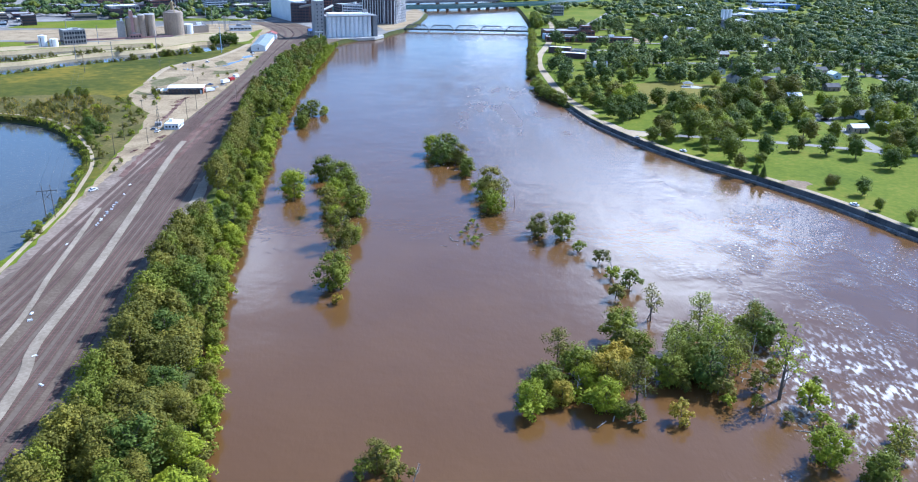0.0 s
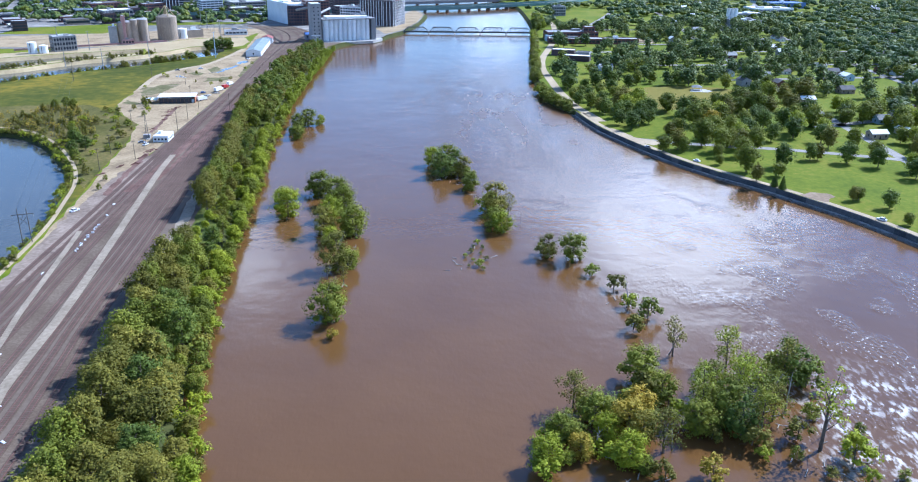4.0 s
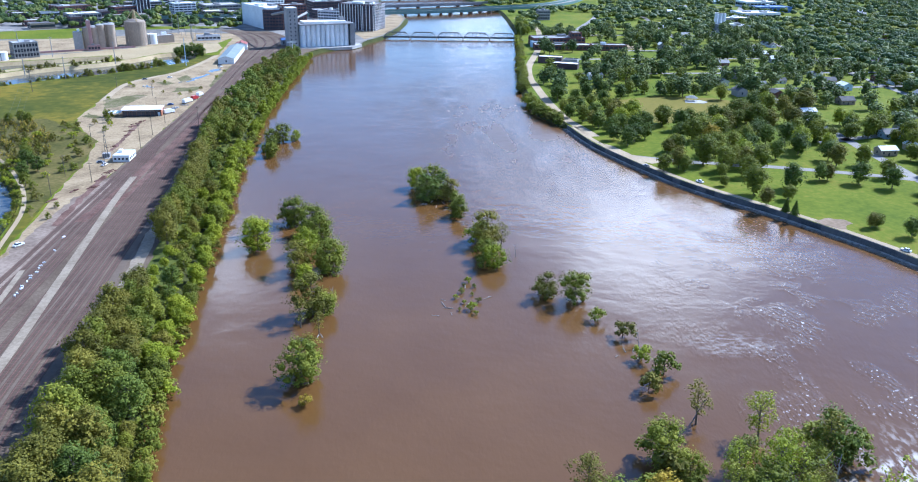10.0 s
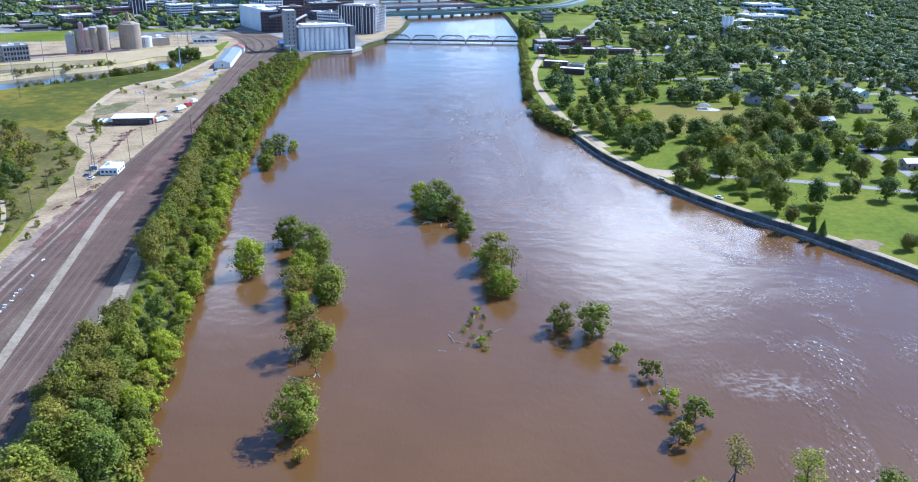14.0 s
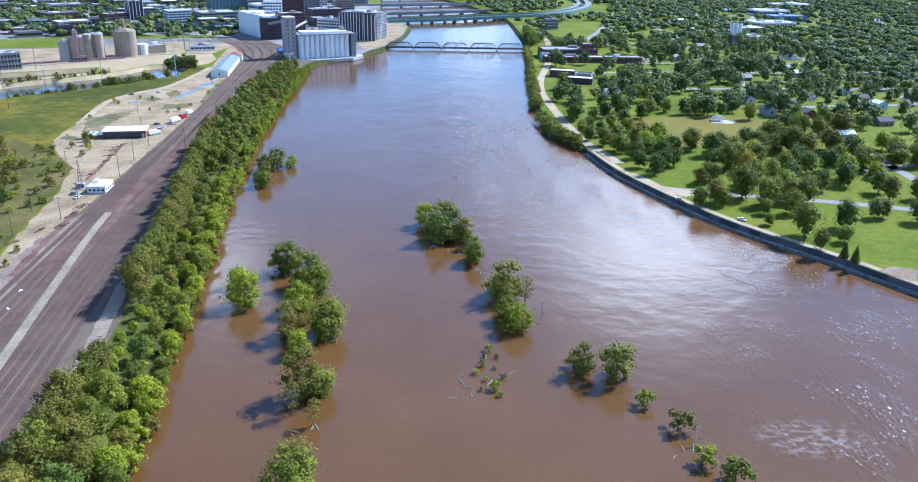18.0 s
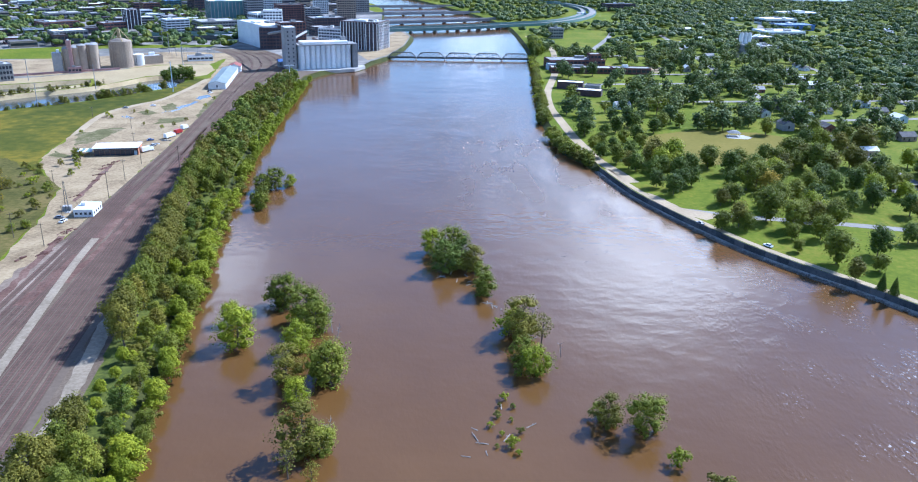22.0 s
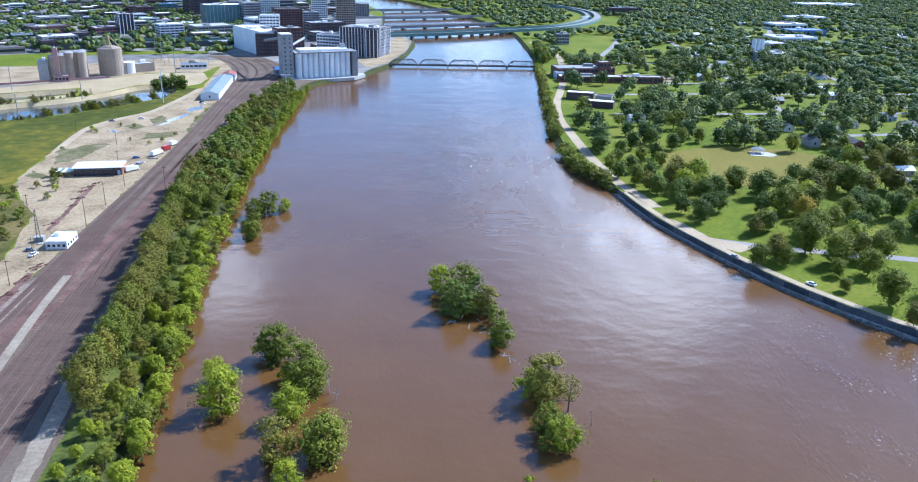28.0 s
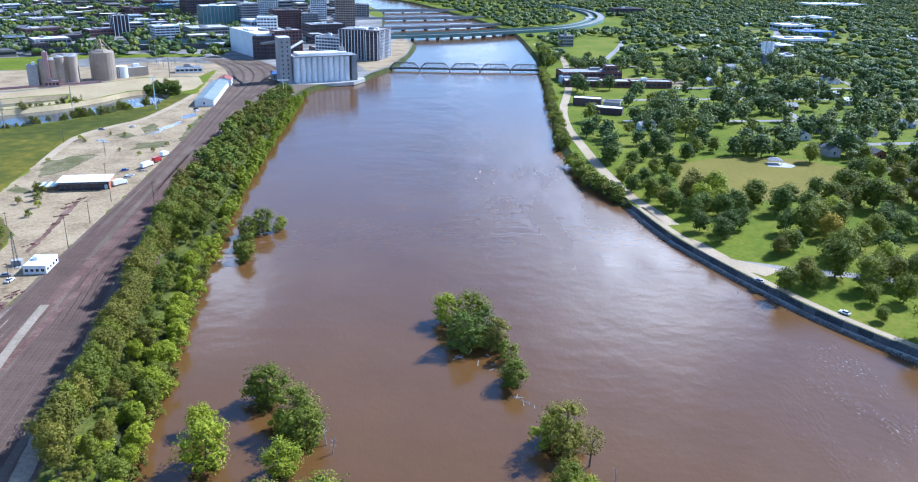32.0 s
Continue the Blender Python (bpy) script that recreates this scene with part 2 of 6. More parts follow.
current(M_RIVER)
M_POND = water("pond_water", [(0.070, 0.072, 0.064), (0.088, 0.088, 0.074)], 0.1, ((0.5, 0.06),))
M_BARK = mat("bark", [(0.07, 0.055, 0.04), (0.16, 0.13, 0.1)], 0.95, 0.6, 4.0)
M_DEADWOOD = mat("dead_wood", [(0.25, 0.22, 0.19), (0.4, 0.37, 0.33)], 0.9, 0.6, 4.0)
LEAF = {
    "green": mat("leaves", [(0.088, 0.104, 0.01), (0.16, 0.178, 0.016), (0.261, 0.26, 0.024)], 0.68, 0.15, 1.2, island=True, objvar=0.35, spread=(0.15, 0.85), spec=0.18, translucent=0.25),
    "bright": mat("bright_leaves", [(0.152, 0.182, 0.01), (0.257, 0.289, 0.014), (0.398, 0.403, 0.02)], 0.68, 0.15, 1.2, island=True, objvar=0.3, spread=(0.15, 0.85), spec=0.18, translucent=0.3),
    "olive": mat("olive_leaves", [(0.09, 0.087, 0.012), (0.164, 0.15, 0.019), (0.272, 0.232, 0.029)], 0.68, 0.15, 1.2, island=True, objvar=0.35, spread=(0.15, 0.85), spec=0.18, translucent=0.25),
    "dark": mat("dark_leaves", [(0.054, 0.08, 0.011), (0.1, 0.134, 0.017), (0.177, 0.209, 0.024)], 0.68, 0.15, 1.2, island=True, objvar=0.35, spread=(0.15, 0.85), spec=0.18, translucent=0.2),
    "yellow": mat("yellowing_leaves", [(0.218, 0.184, 0.016), (0.363, 0.271, 0.026), (0.493, 0.353, 0.036)], 0.68, 0.15, 1.2, island=True, objvar=0.3, spread=(0.15, 0.85), spec=0.18, translucent=0.25),
    # far foliage: distance haze painted in as darker, bluer base colours
    "town": mat("hazed_town_leaves", [(0.036, 0.060, 0.018), (0.070, 0.106, 0.028), (0.128, 0.160, 0.040)], 0.6, 0.03, 0.8, island=True, objvar=0.35, spread=(0.15, 0.85), spec=0.15, translucent=0.2),
    "town_green": mat("hazed_town_green_leaves", [(0.052, 0.082, 0.020), (0.100, 0.140, 0.034), (0.185, 0.205, 0.048)], 0.6, 0.03, 0.8, island=True, objvar=0.35, spread=(0.15, 0.85), spec=0.15, translucent=0.2),
}


# ---- mesh helpers ----
class Shape:
    """Vertices and faces of one mesh."""

    def __init__(self):
        self.v, self.f = [], []

    def add(self, verts, faces):
        n = len(self.v)
        self.v += [tuple(p) for p in verts]
        self.f += [tuple(i + n for i in face) for face in faces]
        return self

    def prism(self, poly, z0, z1, top=1.0):
        """A closed prism over a plan outline (counter-clockwise); top scales the upper outline."""
        c = np.mean(poly, 0)
        up = [(c[0] + (x - c[0]) * top, c[1] + (y - c[1]) * top) for x, y in poly]
        n = len(poly)
        self.add([(x, y, z0) for x, y in poly] + [(x, y, z1) for x, y in up],
                 [tuple(range(n, 2 * n)), tuple(range(n - 1, -1, -1))] + [(i, (i + 1) % n, n + (i + 1) % n, n + i) for i in range(n)])
        return self

    def box(self, cx, cy, z0, sx, sy, h, turn=0.0):
        c, s = math.cos(radians(turn)), math.sin(radians(turn))
        return self.prism([(cx + x * c - y * s, cy + x * s + y * c) for x, y in ((-sx / 2, -sy / 2), (sx / 2, -sy / 2), (sx / 2, sy / 2), (-sx / 2, sy / 2))], z0, z0 + h)

    def tube(self, a, b, ra, rb, n=6):
        a, b = Vector(a), Vector(b)
        q = (b - a).to_track_quat("Z", "Y")
        ring = [Vector((math.cos(2 * math.pi * i / n), math.sin(2 * math.pi * i / n), 0)) for i in range(n)]
        self.add([a + q @ (p * ra) for p in ring] + [b + q @ (p * rb) for p in ring],
                 [(i, (i + 1) % n, n + (i + 1) % n, n + i) for i in range(n)] + [tuple(range(n - 1, -1, -1)), tuple(range(n, 2 * n))])
        return self

    def cable(self, points, r):
        """A thin bent wire, three-sided."""
        n = len(points)
        v = [Vector(p) + Vector((r * math.cos(a), 0, r * math.sin(a))) for p in points for a in (0.5, 2.6, 4.7)]
        return self.add(v, [(3 * i + k, 3 * i + (k + 1) % 3, 3 * i + 3 + (k + 1) % 3, 3 * i + 3 + k) for i in range(n - 1) for k in range(3)])

    def cards(self, points, normals, sizes, rng):
        """Small leaf sprays, one bent quad each."""
        k = len(points)
        if not k:
            return self
        nz = normals + rng.normal(0, 0.45, (k, 3))
        nz /= np.linalg.norm(nz, axis=1)[:, None]
        u = np.cross(nz, rng.normal(0, 1, (k, 3)))
        u /= np.linalg.norm(u, axis=1)[:, None]
        w = np.cross(nz, u)
        s = sizes[:, None]
        quad = np.stack([points - u * s * 0.6, points + w * s * 0.42 - nz * s * 0.12, points + u * s * 0.6, points - w * s * 0.42 - nz * s * 0.12], 1).reshape(-1, 3)
        n = len(self.v)
        self.v += quad.tolist()
        self.f += (np.arange(4 * k).reshape(-1, 4) + n).tolist()
        return self

    def clump(self, c, r, rng, flat=0.85):
        """An uneven lump of foliage in the heart of a bough."""
        g = (1 + 5 ** 0.5) / 2
        v = np.array([(-1, g, 0), (1, g, 0), (-1, -g, 0), (1, -g, 0), (0, -1, g), (0, 1, g), (0, -1, -g), (0, 1, -g), (g, 0, -1), (g, 0, 1), (-g, 0, -1), (-g, 0, 1)]) / 1.902
        v = v * (r * rng.uniform(0.75, 1.2, 12))[:, None] * np.array([1, 1, flat]) + np.array(c)
        return self.add(v.tolist(), [(0, 11, 5), (0, 5, 1), (0, 1, 7), (0, 7, 10), (0, 10, 11), (1, 5, 9), (5, 11, 4), (11, 10, 2), (10, 7, 6), (7, 1, 8), (3, 9, 4), (3, 4, 2), (3, 2, 6), (3, 6, 8), (3, 8, 9), (4, 9, 5), (2, 4, 11), (6, 2, 10), (8, 6, 7), (9, 8, 1)])

    def mesh(self, name, material, smooth=False):
        me = bpy.data.meshes.new(name)
        me.from_pydata(self.v, [], self.f)
        me.materials.append(material)
        if smooth:
            me.shade_smooth()
        return me


def part(name, shape, material, parent, label="", smooth=False):
    """One mesh of its own under a thing or under a part."""
    ob = new(name, shape.mesh(name, material, smooth) if isinstance(shape, Shape) else shape)
    ob.parent = parent
    return tagged(ob, label)


def thing(name, label, category, group="", at=(0, 0, 0), turn=0.0):
    ob = new(name)
    ob.empty_display_size = 1
    ob.matrix_basis = pose(*at, 0, 0, turn)
    return tagged(ob, label, category, group)


def setting(name, shape, material, label, category, kind="structure"):
    return tagged(new(name, shape.mesh(name, material)), label, category, "", kind)


def inside(p, poly):
    x, y = p
    hit = False
    for (x0, y0), (x1, y1) in zip(poly, poly[1:] + poly[:1]):
        if (y0 > y) != (y1 > y) and x < (x1 - x0) * (y - y0) / (y1 - y0) + x0:
            hit = not hit
    return hit


def away(line, d, closed=False):
    """A plan line moved d metres to its right."""
    out = []
    n = len(line)
    for i in range(n):
        a = Vector(line[i - 1] if closed or i else line[i])
        b = Vector(line[(i + 1) % n] if closed or i < n - 1 else line[i])
        w = (b - a).normalized()
        out.append((line[i][0] + w.y * d, line[i][1] - w.x * d))
    return out


def along(line, s):
    """The plan point s metres along a line, and the way of the line there in degrees."""
    for a, b in zip(line, line[1:]):
        d = math.dist(a, b)
        if s <= d or (a, b) == (line[-2], line[-1]):
            return (a[0] + (b[0] - a[0]) * s / d, a[1] + (b[1] - a[1]) * s / d), math.degrees(math.atan2(b[1] - a[1], b[0] - a[0]))
        s -= d


def span(line):
    return sum(math.dist(a, b) for a, b in zip(line, line[1:]))


def x_at(line, y):
    return float(np.interp(y, [p[1] for p in line], [p[0] for p in line]))


def smooth_line(line, step=8.0):
    """A soft curve through the plan points."""
    out = []
    p = [line[0]] + list(line) + [line[-1]]
    for i in range(1, len(p) - 2):
        n = max(1, int(math.dist(p[i], p[i + 1]) / step))
        for j in range(n):
            t = j / n
            out.append(tuple(0.5 * (2 * p[i][c] + (p[i + 1][c] - p[i - 1][c]) * t + (2 * p[i - 1][c] - 5 * p[i][c] + 4 * p[i + 1][c] - p[i + 2][c]) * t * t
                                    + (3 * p[i][c] - p[i - 1][c] - 3 * p[i + 1][c] + p[i + 2][c]) * t ** 3) for c in (0, 1)))
    return out + [tuple(line[-1])]


def rough_edge(poly, step=3.0, wild=1.6):
    """A plan outline with an uneven, natural edge."""
    out = []
    for a, b in zip(poly, list(poly[1:]) + [poly[0]]):
        n = max(1, int(math.dist(a, b) / step))
        for i in range(n):
            x, y = a[0] + (b[0] - a[0]) * i / n, a[1] + (b[1] - a[1]) * i / n
            out.append((x + wild * noise.noise(Vector((x * 0.17, y * 0.17, 3))) * 1.6, y + wild * noise.noise(Vector((x * 0.17, y * 0.17, 9))) * 2.4))
    return out


def ribbon(line, half, z, shape=None):
    shape = shape or Shape()
    a, b = away(line, half), away(line, -half)
    n = len(line)
    return shape.add([(x, y, z) for x, y in a] + [(x, y, z) for x, y in b], [(i, i + 1, n + i + 1, n + i) for i in range(n - 1)])


def patch(poly, z, shape=None):
    """A flat sheet over any plan outline."""
    from mathutils.geometry import tessellate_polygon
    tris = tessellate_polygon([[Vector((x, y, 0)) for x, y in poly]])
    faces = []
    for a, b, c in tris:
        (ax, ay), (bx, by), (cx, cy) = poly[a], poly[b], poly[c]
        faces.append((a, b, c) if (bx - ax) * (cy - ay) - (by - ay) * (cx - ax) > 0 else (a, c, b))
    return (shape or Shape()).add([(x, y, z) for x, y in poly], faces)


# ---- land and water ----
WEST = smooth_line([(-40, -900), (-52, -200), (-60, 60), (-64, 158), (-68, 180), (-75, 204), (-81, 225), (-88, 265), (-95, 310), (-104, 379), (-112, 440), (-120, 500), (-127, 560),
                    (-133, 640), (-140, 785), (-144, 900), (-143, 931), (-130, 966), (-103, 988), (-96, 1008), (-90, 1040), (-75, 1080), (-59, 1186), (-54, 1305), (-72, 1385), (-97, 1425),
                    (-110, 1500), (-120, 1650), (-130, 1780), (-170, 1950), (-260, 2150), (-420, 2350)])
EAST = smooth_line([(460, -900), (370, -50), (290, 170), (240, 272), (205, 331), (198, 347), (190, 366), (184, 379), (169, 404), (155, 426), (140, 446), (124, 471), (113.5, 493), (105, 512), (98.5, 529), (90.5, 551), (84, 580), (79.5, 606), (74, 625), (66, 645), (63, 685),
                    (62, 744), (68, 810), (73, 874), (84, 1000), (90, 1100), (93, 1234), (91, 1425), (80, 1500), (60, 1600), (32, 1720), (5, 1800), (-40, 1950), (-120, 2150), (-270, 2380)])
RIVER = EAST + WEST[::-1]
POND = smooth_line([(-180, 284), (-180, 296), (-187, 343), (-195, 377), (-207, 418), (-230, 460), (-268, 506), (-311, 526), (-420, 540), (-560, 480), (-600, 350), (-520, 200), (-330, 150), (-220, 200), (-180, 284)])[:-1]
CREEK = smooth_line([(-620, 500), (-470, 600), (-390, 690), (-378, 712), (-363, 732), (-344, 755), (-322, 774), (-303, 793), (-286, 816), (-270, 842), (-255, 864), (-262, 900), (-279, 918), (-296, 908), (-308, 880), (-326, 850), (-345, 832), (-366, 815), (-388, 790), (-404, 762), (-424, 742), (-500, 680), (-660, 580), (-620, 500)])[:-1]
BASIN = [(-600, 630), (-430, 758), (-417, 787), (-398, 812), (-378, 832), (-356, 852), (-338, 874), (-344, 889), (-365, 878), (-386, 862), (-412, 848), (-438, 830), (-462, 810), (-620, 690)]


def turned(poly):
    area = sum(a[0] * b[1] - b[0] * a[1] for a, b in zip(poly, poly[1:] + poly[:1]))
    return poly if area > 0 else poly[::-1]


from mathutils.geometry import tessellate_polygon

HOLES = [turned(p) for p in (RIVER, POND, CREEK, BASIN)]
WALLED = {p for p in EAST if 240 < p[1] < 612}


def shore(hole, walled, natural):
    """The outline moved outwards, by one width behind the seawall and by another elsewhere."""
    return [a if p in WALLED else b for p, a, b in zip(hole, away(hole, walled, True), away(hole, natural, True))]


rims = [shore(p, 2.9, 6.0) if i == 0 else away(p, 3.0, True) for i, p in enumerate(HOLES)]
outer = [(-6000, -3000), (6000, -3000), (6000, 8000), (-6000, 8000)]
loops = [outer] + rims
flat = [p for loop in loops for p in loop]
land = Shape()
land.add([(x, y, G) for x, y in flat], [])
for a, b, c in tessellate_polygon([[Vector((x, y, 0)) for x, y in loop] for loop in loops]):
    (ax, ay), (bx, by), (cx, cy) = flat[a], flat[b], flat[c]
    land.f.append((a, b, c) if (bx - ax) * (cy - ay) - (by - ay) * (cx - ax) > 0 else (a, c, b))
setting("ground", land, M_GRASS, "flat green river plain with grass and soil", "ground")
for hole, rim, nm in zip(HOLES, rims, ("river", "pond", "creek", "basin")):
    low = shore(hole, 3.2, -2.0)
    n = len(hole)
    setting("bank", Shape().add([(x, y, G) for x, y in rim] + [(x, y, -2.3) for x, y in low], [(i, n + i, n + (i + 1) % n, (i + 1) % n) for i in range(n)]), M_SAND if nm in ("creek", "basin") else M_BANK,
            "muddy overgrown bank sloping into the water", "bank")
    setting("water", patch(shore(hole, 4.2, 1.5), 0.0), M_RIVER if nm == "river" else M_POND,
            "brown flood water of a wide river with ripples" if nm == "river" else "still blue-grey water of a pond", "water")

# ---- ground covers ----
YARD_E = smooth_line([(-92, -200), (-100, 60), (-106, 175), (-113, 229), (-119, 262), (-124, 310), (-131, 365), (-141, 444), (-153, 510), (-166, 613), (-174, 718), (-183, 834), (-180, 943), (-176, 1000), (-192, 1060), (-228, 1120)])
YARD_W = smooth_line([(-162, -200), (-165, 60), (-168, 200), (-168, 264), (-172, 298), (-175, 350), (-179, 420), (-182, 480), (-186, 545), (-190, 634), (-195, 708), (-204, 810), (-219, 940), (-235, 1010), (-258, 1070), (-298, 1130)])
setting("yard", patch(YARD_E + YARD_W[::-1], G + 0.10), M_BALLAST, "reddish-brown railway ballast of a wide empty yard", "ballast")
LOT = [(-172, 298), (-180, 430), (-190, 634), (-195, 708), (-204, 810), (-216, 940), (-228, 1010), (-250, 1080), (-262, 1090), (-252, 1020), (-238, 910), (-247, 796), (-259, 772), (-270, 735), (-263, 668), (-258, 620), (-252, 596), (-236, 570), (-217, 545), (-205, 500), (-196, 440), (-188, 400), (-180, 345)]
setting("dirt_lot", patch(rough_edge(LOT, 6, 1.5), G + 0.05), M_DIRT, "pale bare dirt and gravel lot beside the tracks", "dirt lot")
MEADOW = [(-175, 300), (-181, 345), (-189, 400), (-197, 440), (-206, 500), (-218, 545), (-237, 570), (-253, 596), (-259, 620), (-264, 668), (-271, 735), (-260, 772), (-245, 800), (-250, 862), (-266, 838), (-282, 812), (-299, 789), (-318, 770), (-340, 751), (-359, 728), (-374, 708), (-386, 684), (-466, 594), (-560, 530), (-320, 532), (-262, 510), (-225, 462), (-203, 418), (-190, 375)]
setting("meadow", patch(MEADOW, G + 0.03), M_MEADOW, "rough meadow with yellow and green grass", "meadow")
setting("meadow_tail", patch([(-245, 798), (-239, 850), (-238, 906), (-250, 908), (-257, 870), (-252, 856)], G + 0.035), M_MEADOW, "rough meadow grass by the creek", "meadow")
setting("sand_flat", patch(rough_edge([(-640, 705), (-464, 816), (-440, 836), (-414, 854), (-388, 868), (-366, 884), (-342, 896), (-331, 872), (-318, 868), (-300, 915), (-279, 926), (-262, 906), (-246, 930), (-246, 960), (-262, 1000), (-312, 985), (-345, 945), (-397, 900), (-470, 850), (-640, 730)], 8, 1.0), G + 0.06), M_SAND, "pale sand flat along the creek", "sand")
setting("sand_bar", patch([(-640, 600), (-500, 688), (-428, 746), (-409, 766), (-393, 794), (-369, 820), (-349, 836), (-330, 853), (-334, 868), (-352, 848), (-374, 828), (-394, 808), (-413, 783), (-426, 755), (-600, 622)], G + 0.06), M_SAND, "pale sand bar between creek and basin", "sand")
setting("mill_yard", patch(rough_edge([(-600, 885), (-400, 903), (-345, 950), (-312, 990), (-262, 1004), (-252, 1090), (-330, 1095), (-420, 1030), (-600, 960)], 10, 2.0), G + 0.07), M_DIRT, "pale dusty mill yard", "yard")
setting("city_ground", patch([(-262, 1000), (-262, 1090), (-200, 1060), (-170, 990), (-150, 960), (-134, 972), (-107, 994), (-100, 1012), (-94, 1044), (-79, 1084), (-63, 1190), (-59, 1305), (-76, 1388), (-115, 1500),
                              (-125, 1650), (-300, 2200), (-2200, 3500), (-2600, 900), (-560, 875), (-397, 892), (-345, 945), (-312, 990)], G + 0.04), M_CITY, "mixed pavement, gravel and dry grass of a city", "city ground")
setting("yard_margin", patch(rough_edge(YARD_E[:-12] + [(x + (5 if y < 300 else 9), y) for x, y in YARD_E[:-12]][::-1], 5, 1.5), G + 0.06), M_BALLAST, "brown gravel margin between the tracks and the bank wood", "gravel")
M_UNDER = mat("undergrowth", [(0.04, 0.05, 0.014), (0.085, 0.10, 0.018), (0.15, 0.15, 0.03)], 0.95, 0.08, 0.9, spec=0.1)
setting("wood_floor", patch([(x + 4.5, y) for x, y in YARD_E if 40 < y < 880] + [(x - 7.0, y) for x, y in WEST if 40 < y < 880][::-1], G + 0.03), M_UNDER, "weeds and leaf-strewn soil under the bank wood", "soil")
STRIP = smooth_line([(-108, 40), (-122, 180), (-131, 217), (-137, 268), (-147, 332), (-163, 430), (-168, 470)])
M_STRIP = mat("crushed_stone", [(0.19, 0.15, 0.105), (0.26, 0.21, 0.15), (0.33, 0.27, 0.195)], 0.95, 0.08, 0.9, spec=0.2)
setting("service_track", ribbon(STRIP, 1.7, G + 0.37), M_STRIP, "pale gravel service track between the rails", "track")

# ---- trees ----
TREES = {}


def make_tree(kind, seed, height, radius, leaves, foliage, lobes=16, base=0.28, sparse=1.0, leaf=0.62, slim=1.0, full=0.0):
    """A tree standing at the origin, away from view until copied: tapered trunk, limbs and a crown of leaf sprays in uneven lobes."""
    rng = np.random.default_rng(seed)
    wood, crown = Shape(), Shape()
    lean = rng.normal(0, 0.03, 2) * height
    top = (lean[0], lean[1], height * 0.72)
    r0 = 0.018 * height + 0.05
    wood.tube((0, 0, -0.6), (lean[0] * 0.4, lean[1] * 0.4, height * 0.35), r0, r0 * 0.7, 7)
    wood.tube((lean[0] * 0.4, lean[1] * 0.4, height * 0.35), top, r0 * 0.7, r0 * 0.2, 6)
    z0 = height * base
    centres, radii = [], []
    for i in range(lobes):
        u = (i + 0.5) / lobes
        z = z0 + (height - z0) * (0.10 + 0.78 * u ** 0.9)
        fat = math.sin(math.pi * min(1.0, 0.18 + 0.74 * u)) ** 0.8
        ang = i * 2.4 + rng.uniform(-0.6, 0.6)
        out = radius * slim * fat * (rng.uniform(0.35, 0.78) - 0.12 * full)
        c = np.array([lean[0] * u + math.cos(ang) * out, lean[1] * u + math.sin(ang) * out, z + rng.normal(0, 0.04) * height])
        centres.append(c)
        radii.append(radius * (rng.uniform(0.22, 0.44) + 0.1 * full) * (0.75 + 0.35 * fat))
        foot = height * min(0.68, 0.22 + 0.5 * u)
        k = foot / (height * 0.72)
        wood.tube((lean[0] * k, lean[1] * k, foot), c, r0 * 0.34, r0 * 0.08, 4)
    share = np.array(radii) ** 2
    share = share / share.sum()
    for c, r, s in zip(centres, radii, share):
        k = max(6, int(leaves * s * sparse))
        d = rng.normal(0, 1, (k, 3))
        d /= np.linalg.norm(d, axis=1)[:, None]
        d[:, 2] = np.where(d[:, 2] < -0.5, -d[:, 2], d[:, 2])
        rad = r * (rng.uniform(0.0, 1.0, k) ** 0.4 * 0.62 + 0.5 + (0.14 - 0.1 * full) * rng.uniform(0, 1, k) ** 5) * (1 + 0.18 * np.sin(5 * d[:, 0] + 4 * d[:, 1] + seed))
        p = c + d * rad[:, None] * np.array([1.0, 1.0, 1.05])
        if sparse >= 1.0:
            crown.clump(c, r * 0.5, rng, 1.0)
        crown.cards(p, d + np.array([0, 0, 0.35]), leaf * rng.uniform(0.6, 1.35, k), rng)
    TREES[kind] = (wood.mesh("trunk", M_BARK), crown.mesh("crown", LEAF[foliage]), height)


for i, (fol, h, r) in enumerate((("green", 15, 5.2), ("olive", 17, 5.6), ("bright", 12, 4.6), ("green", 12, 4.8), ("olive", 14, 4.6), ("dark", 14, 5.2), ("bright", 9, 3.8), ("green", 18, 5.6))):
    make_tree("bank%d" % i, 10 + i, h, r, 2500, fol, 26, 0.1, leaf=0.47)
for i, (fol, h, r) in enumerate((("green", 13, 5.6), ("dark", 12, 5.4), ("green", 15, 6.2), ("green", 10, 4.2), ("olive", 12, 5.0), ("dark", 14, 5.6), ("bright", 10, 4.4), ("yellow", 11, 4.6))):
    make_tree("park%d" % i, 40 + i, h, r, 1700, fol, 26, 0.12, leaf=0.56, full=1.0)
for i, (fol, h, r) in enumerate((("green", 16, 6.4), ("olive", 16, 6.2), ("bright", 14, 6.0), ("green", 12, 6.0), ("yellow", 13, 5.2), ("dark", 15, 5.8))):
    make_tree("isle%d" % i, 70 + i, h, r, 2300, fol, 28, -0.13, leaf=0.46)
for i, fol in enumerate(("bright", "green", "yellow", "olive")):
    make_tree("bush%d" % i, 90 + i, 4.5, 2.6, 420, fol, 8, 0.05, leaf=0.45)
make_tree("reed0", 93, 6, 1.5, 130, "olive", 7, 0.0, sparse=0.9, leaf=0.55)
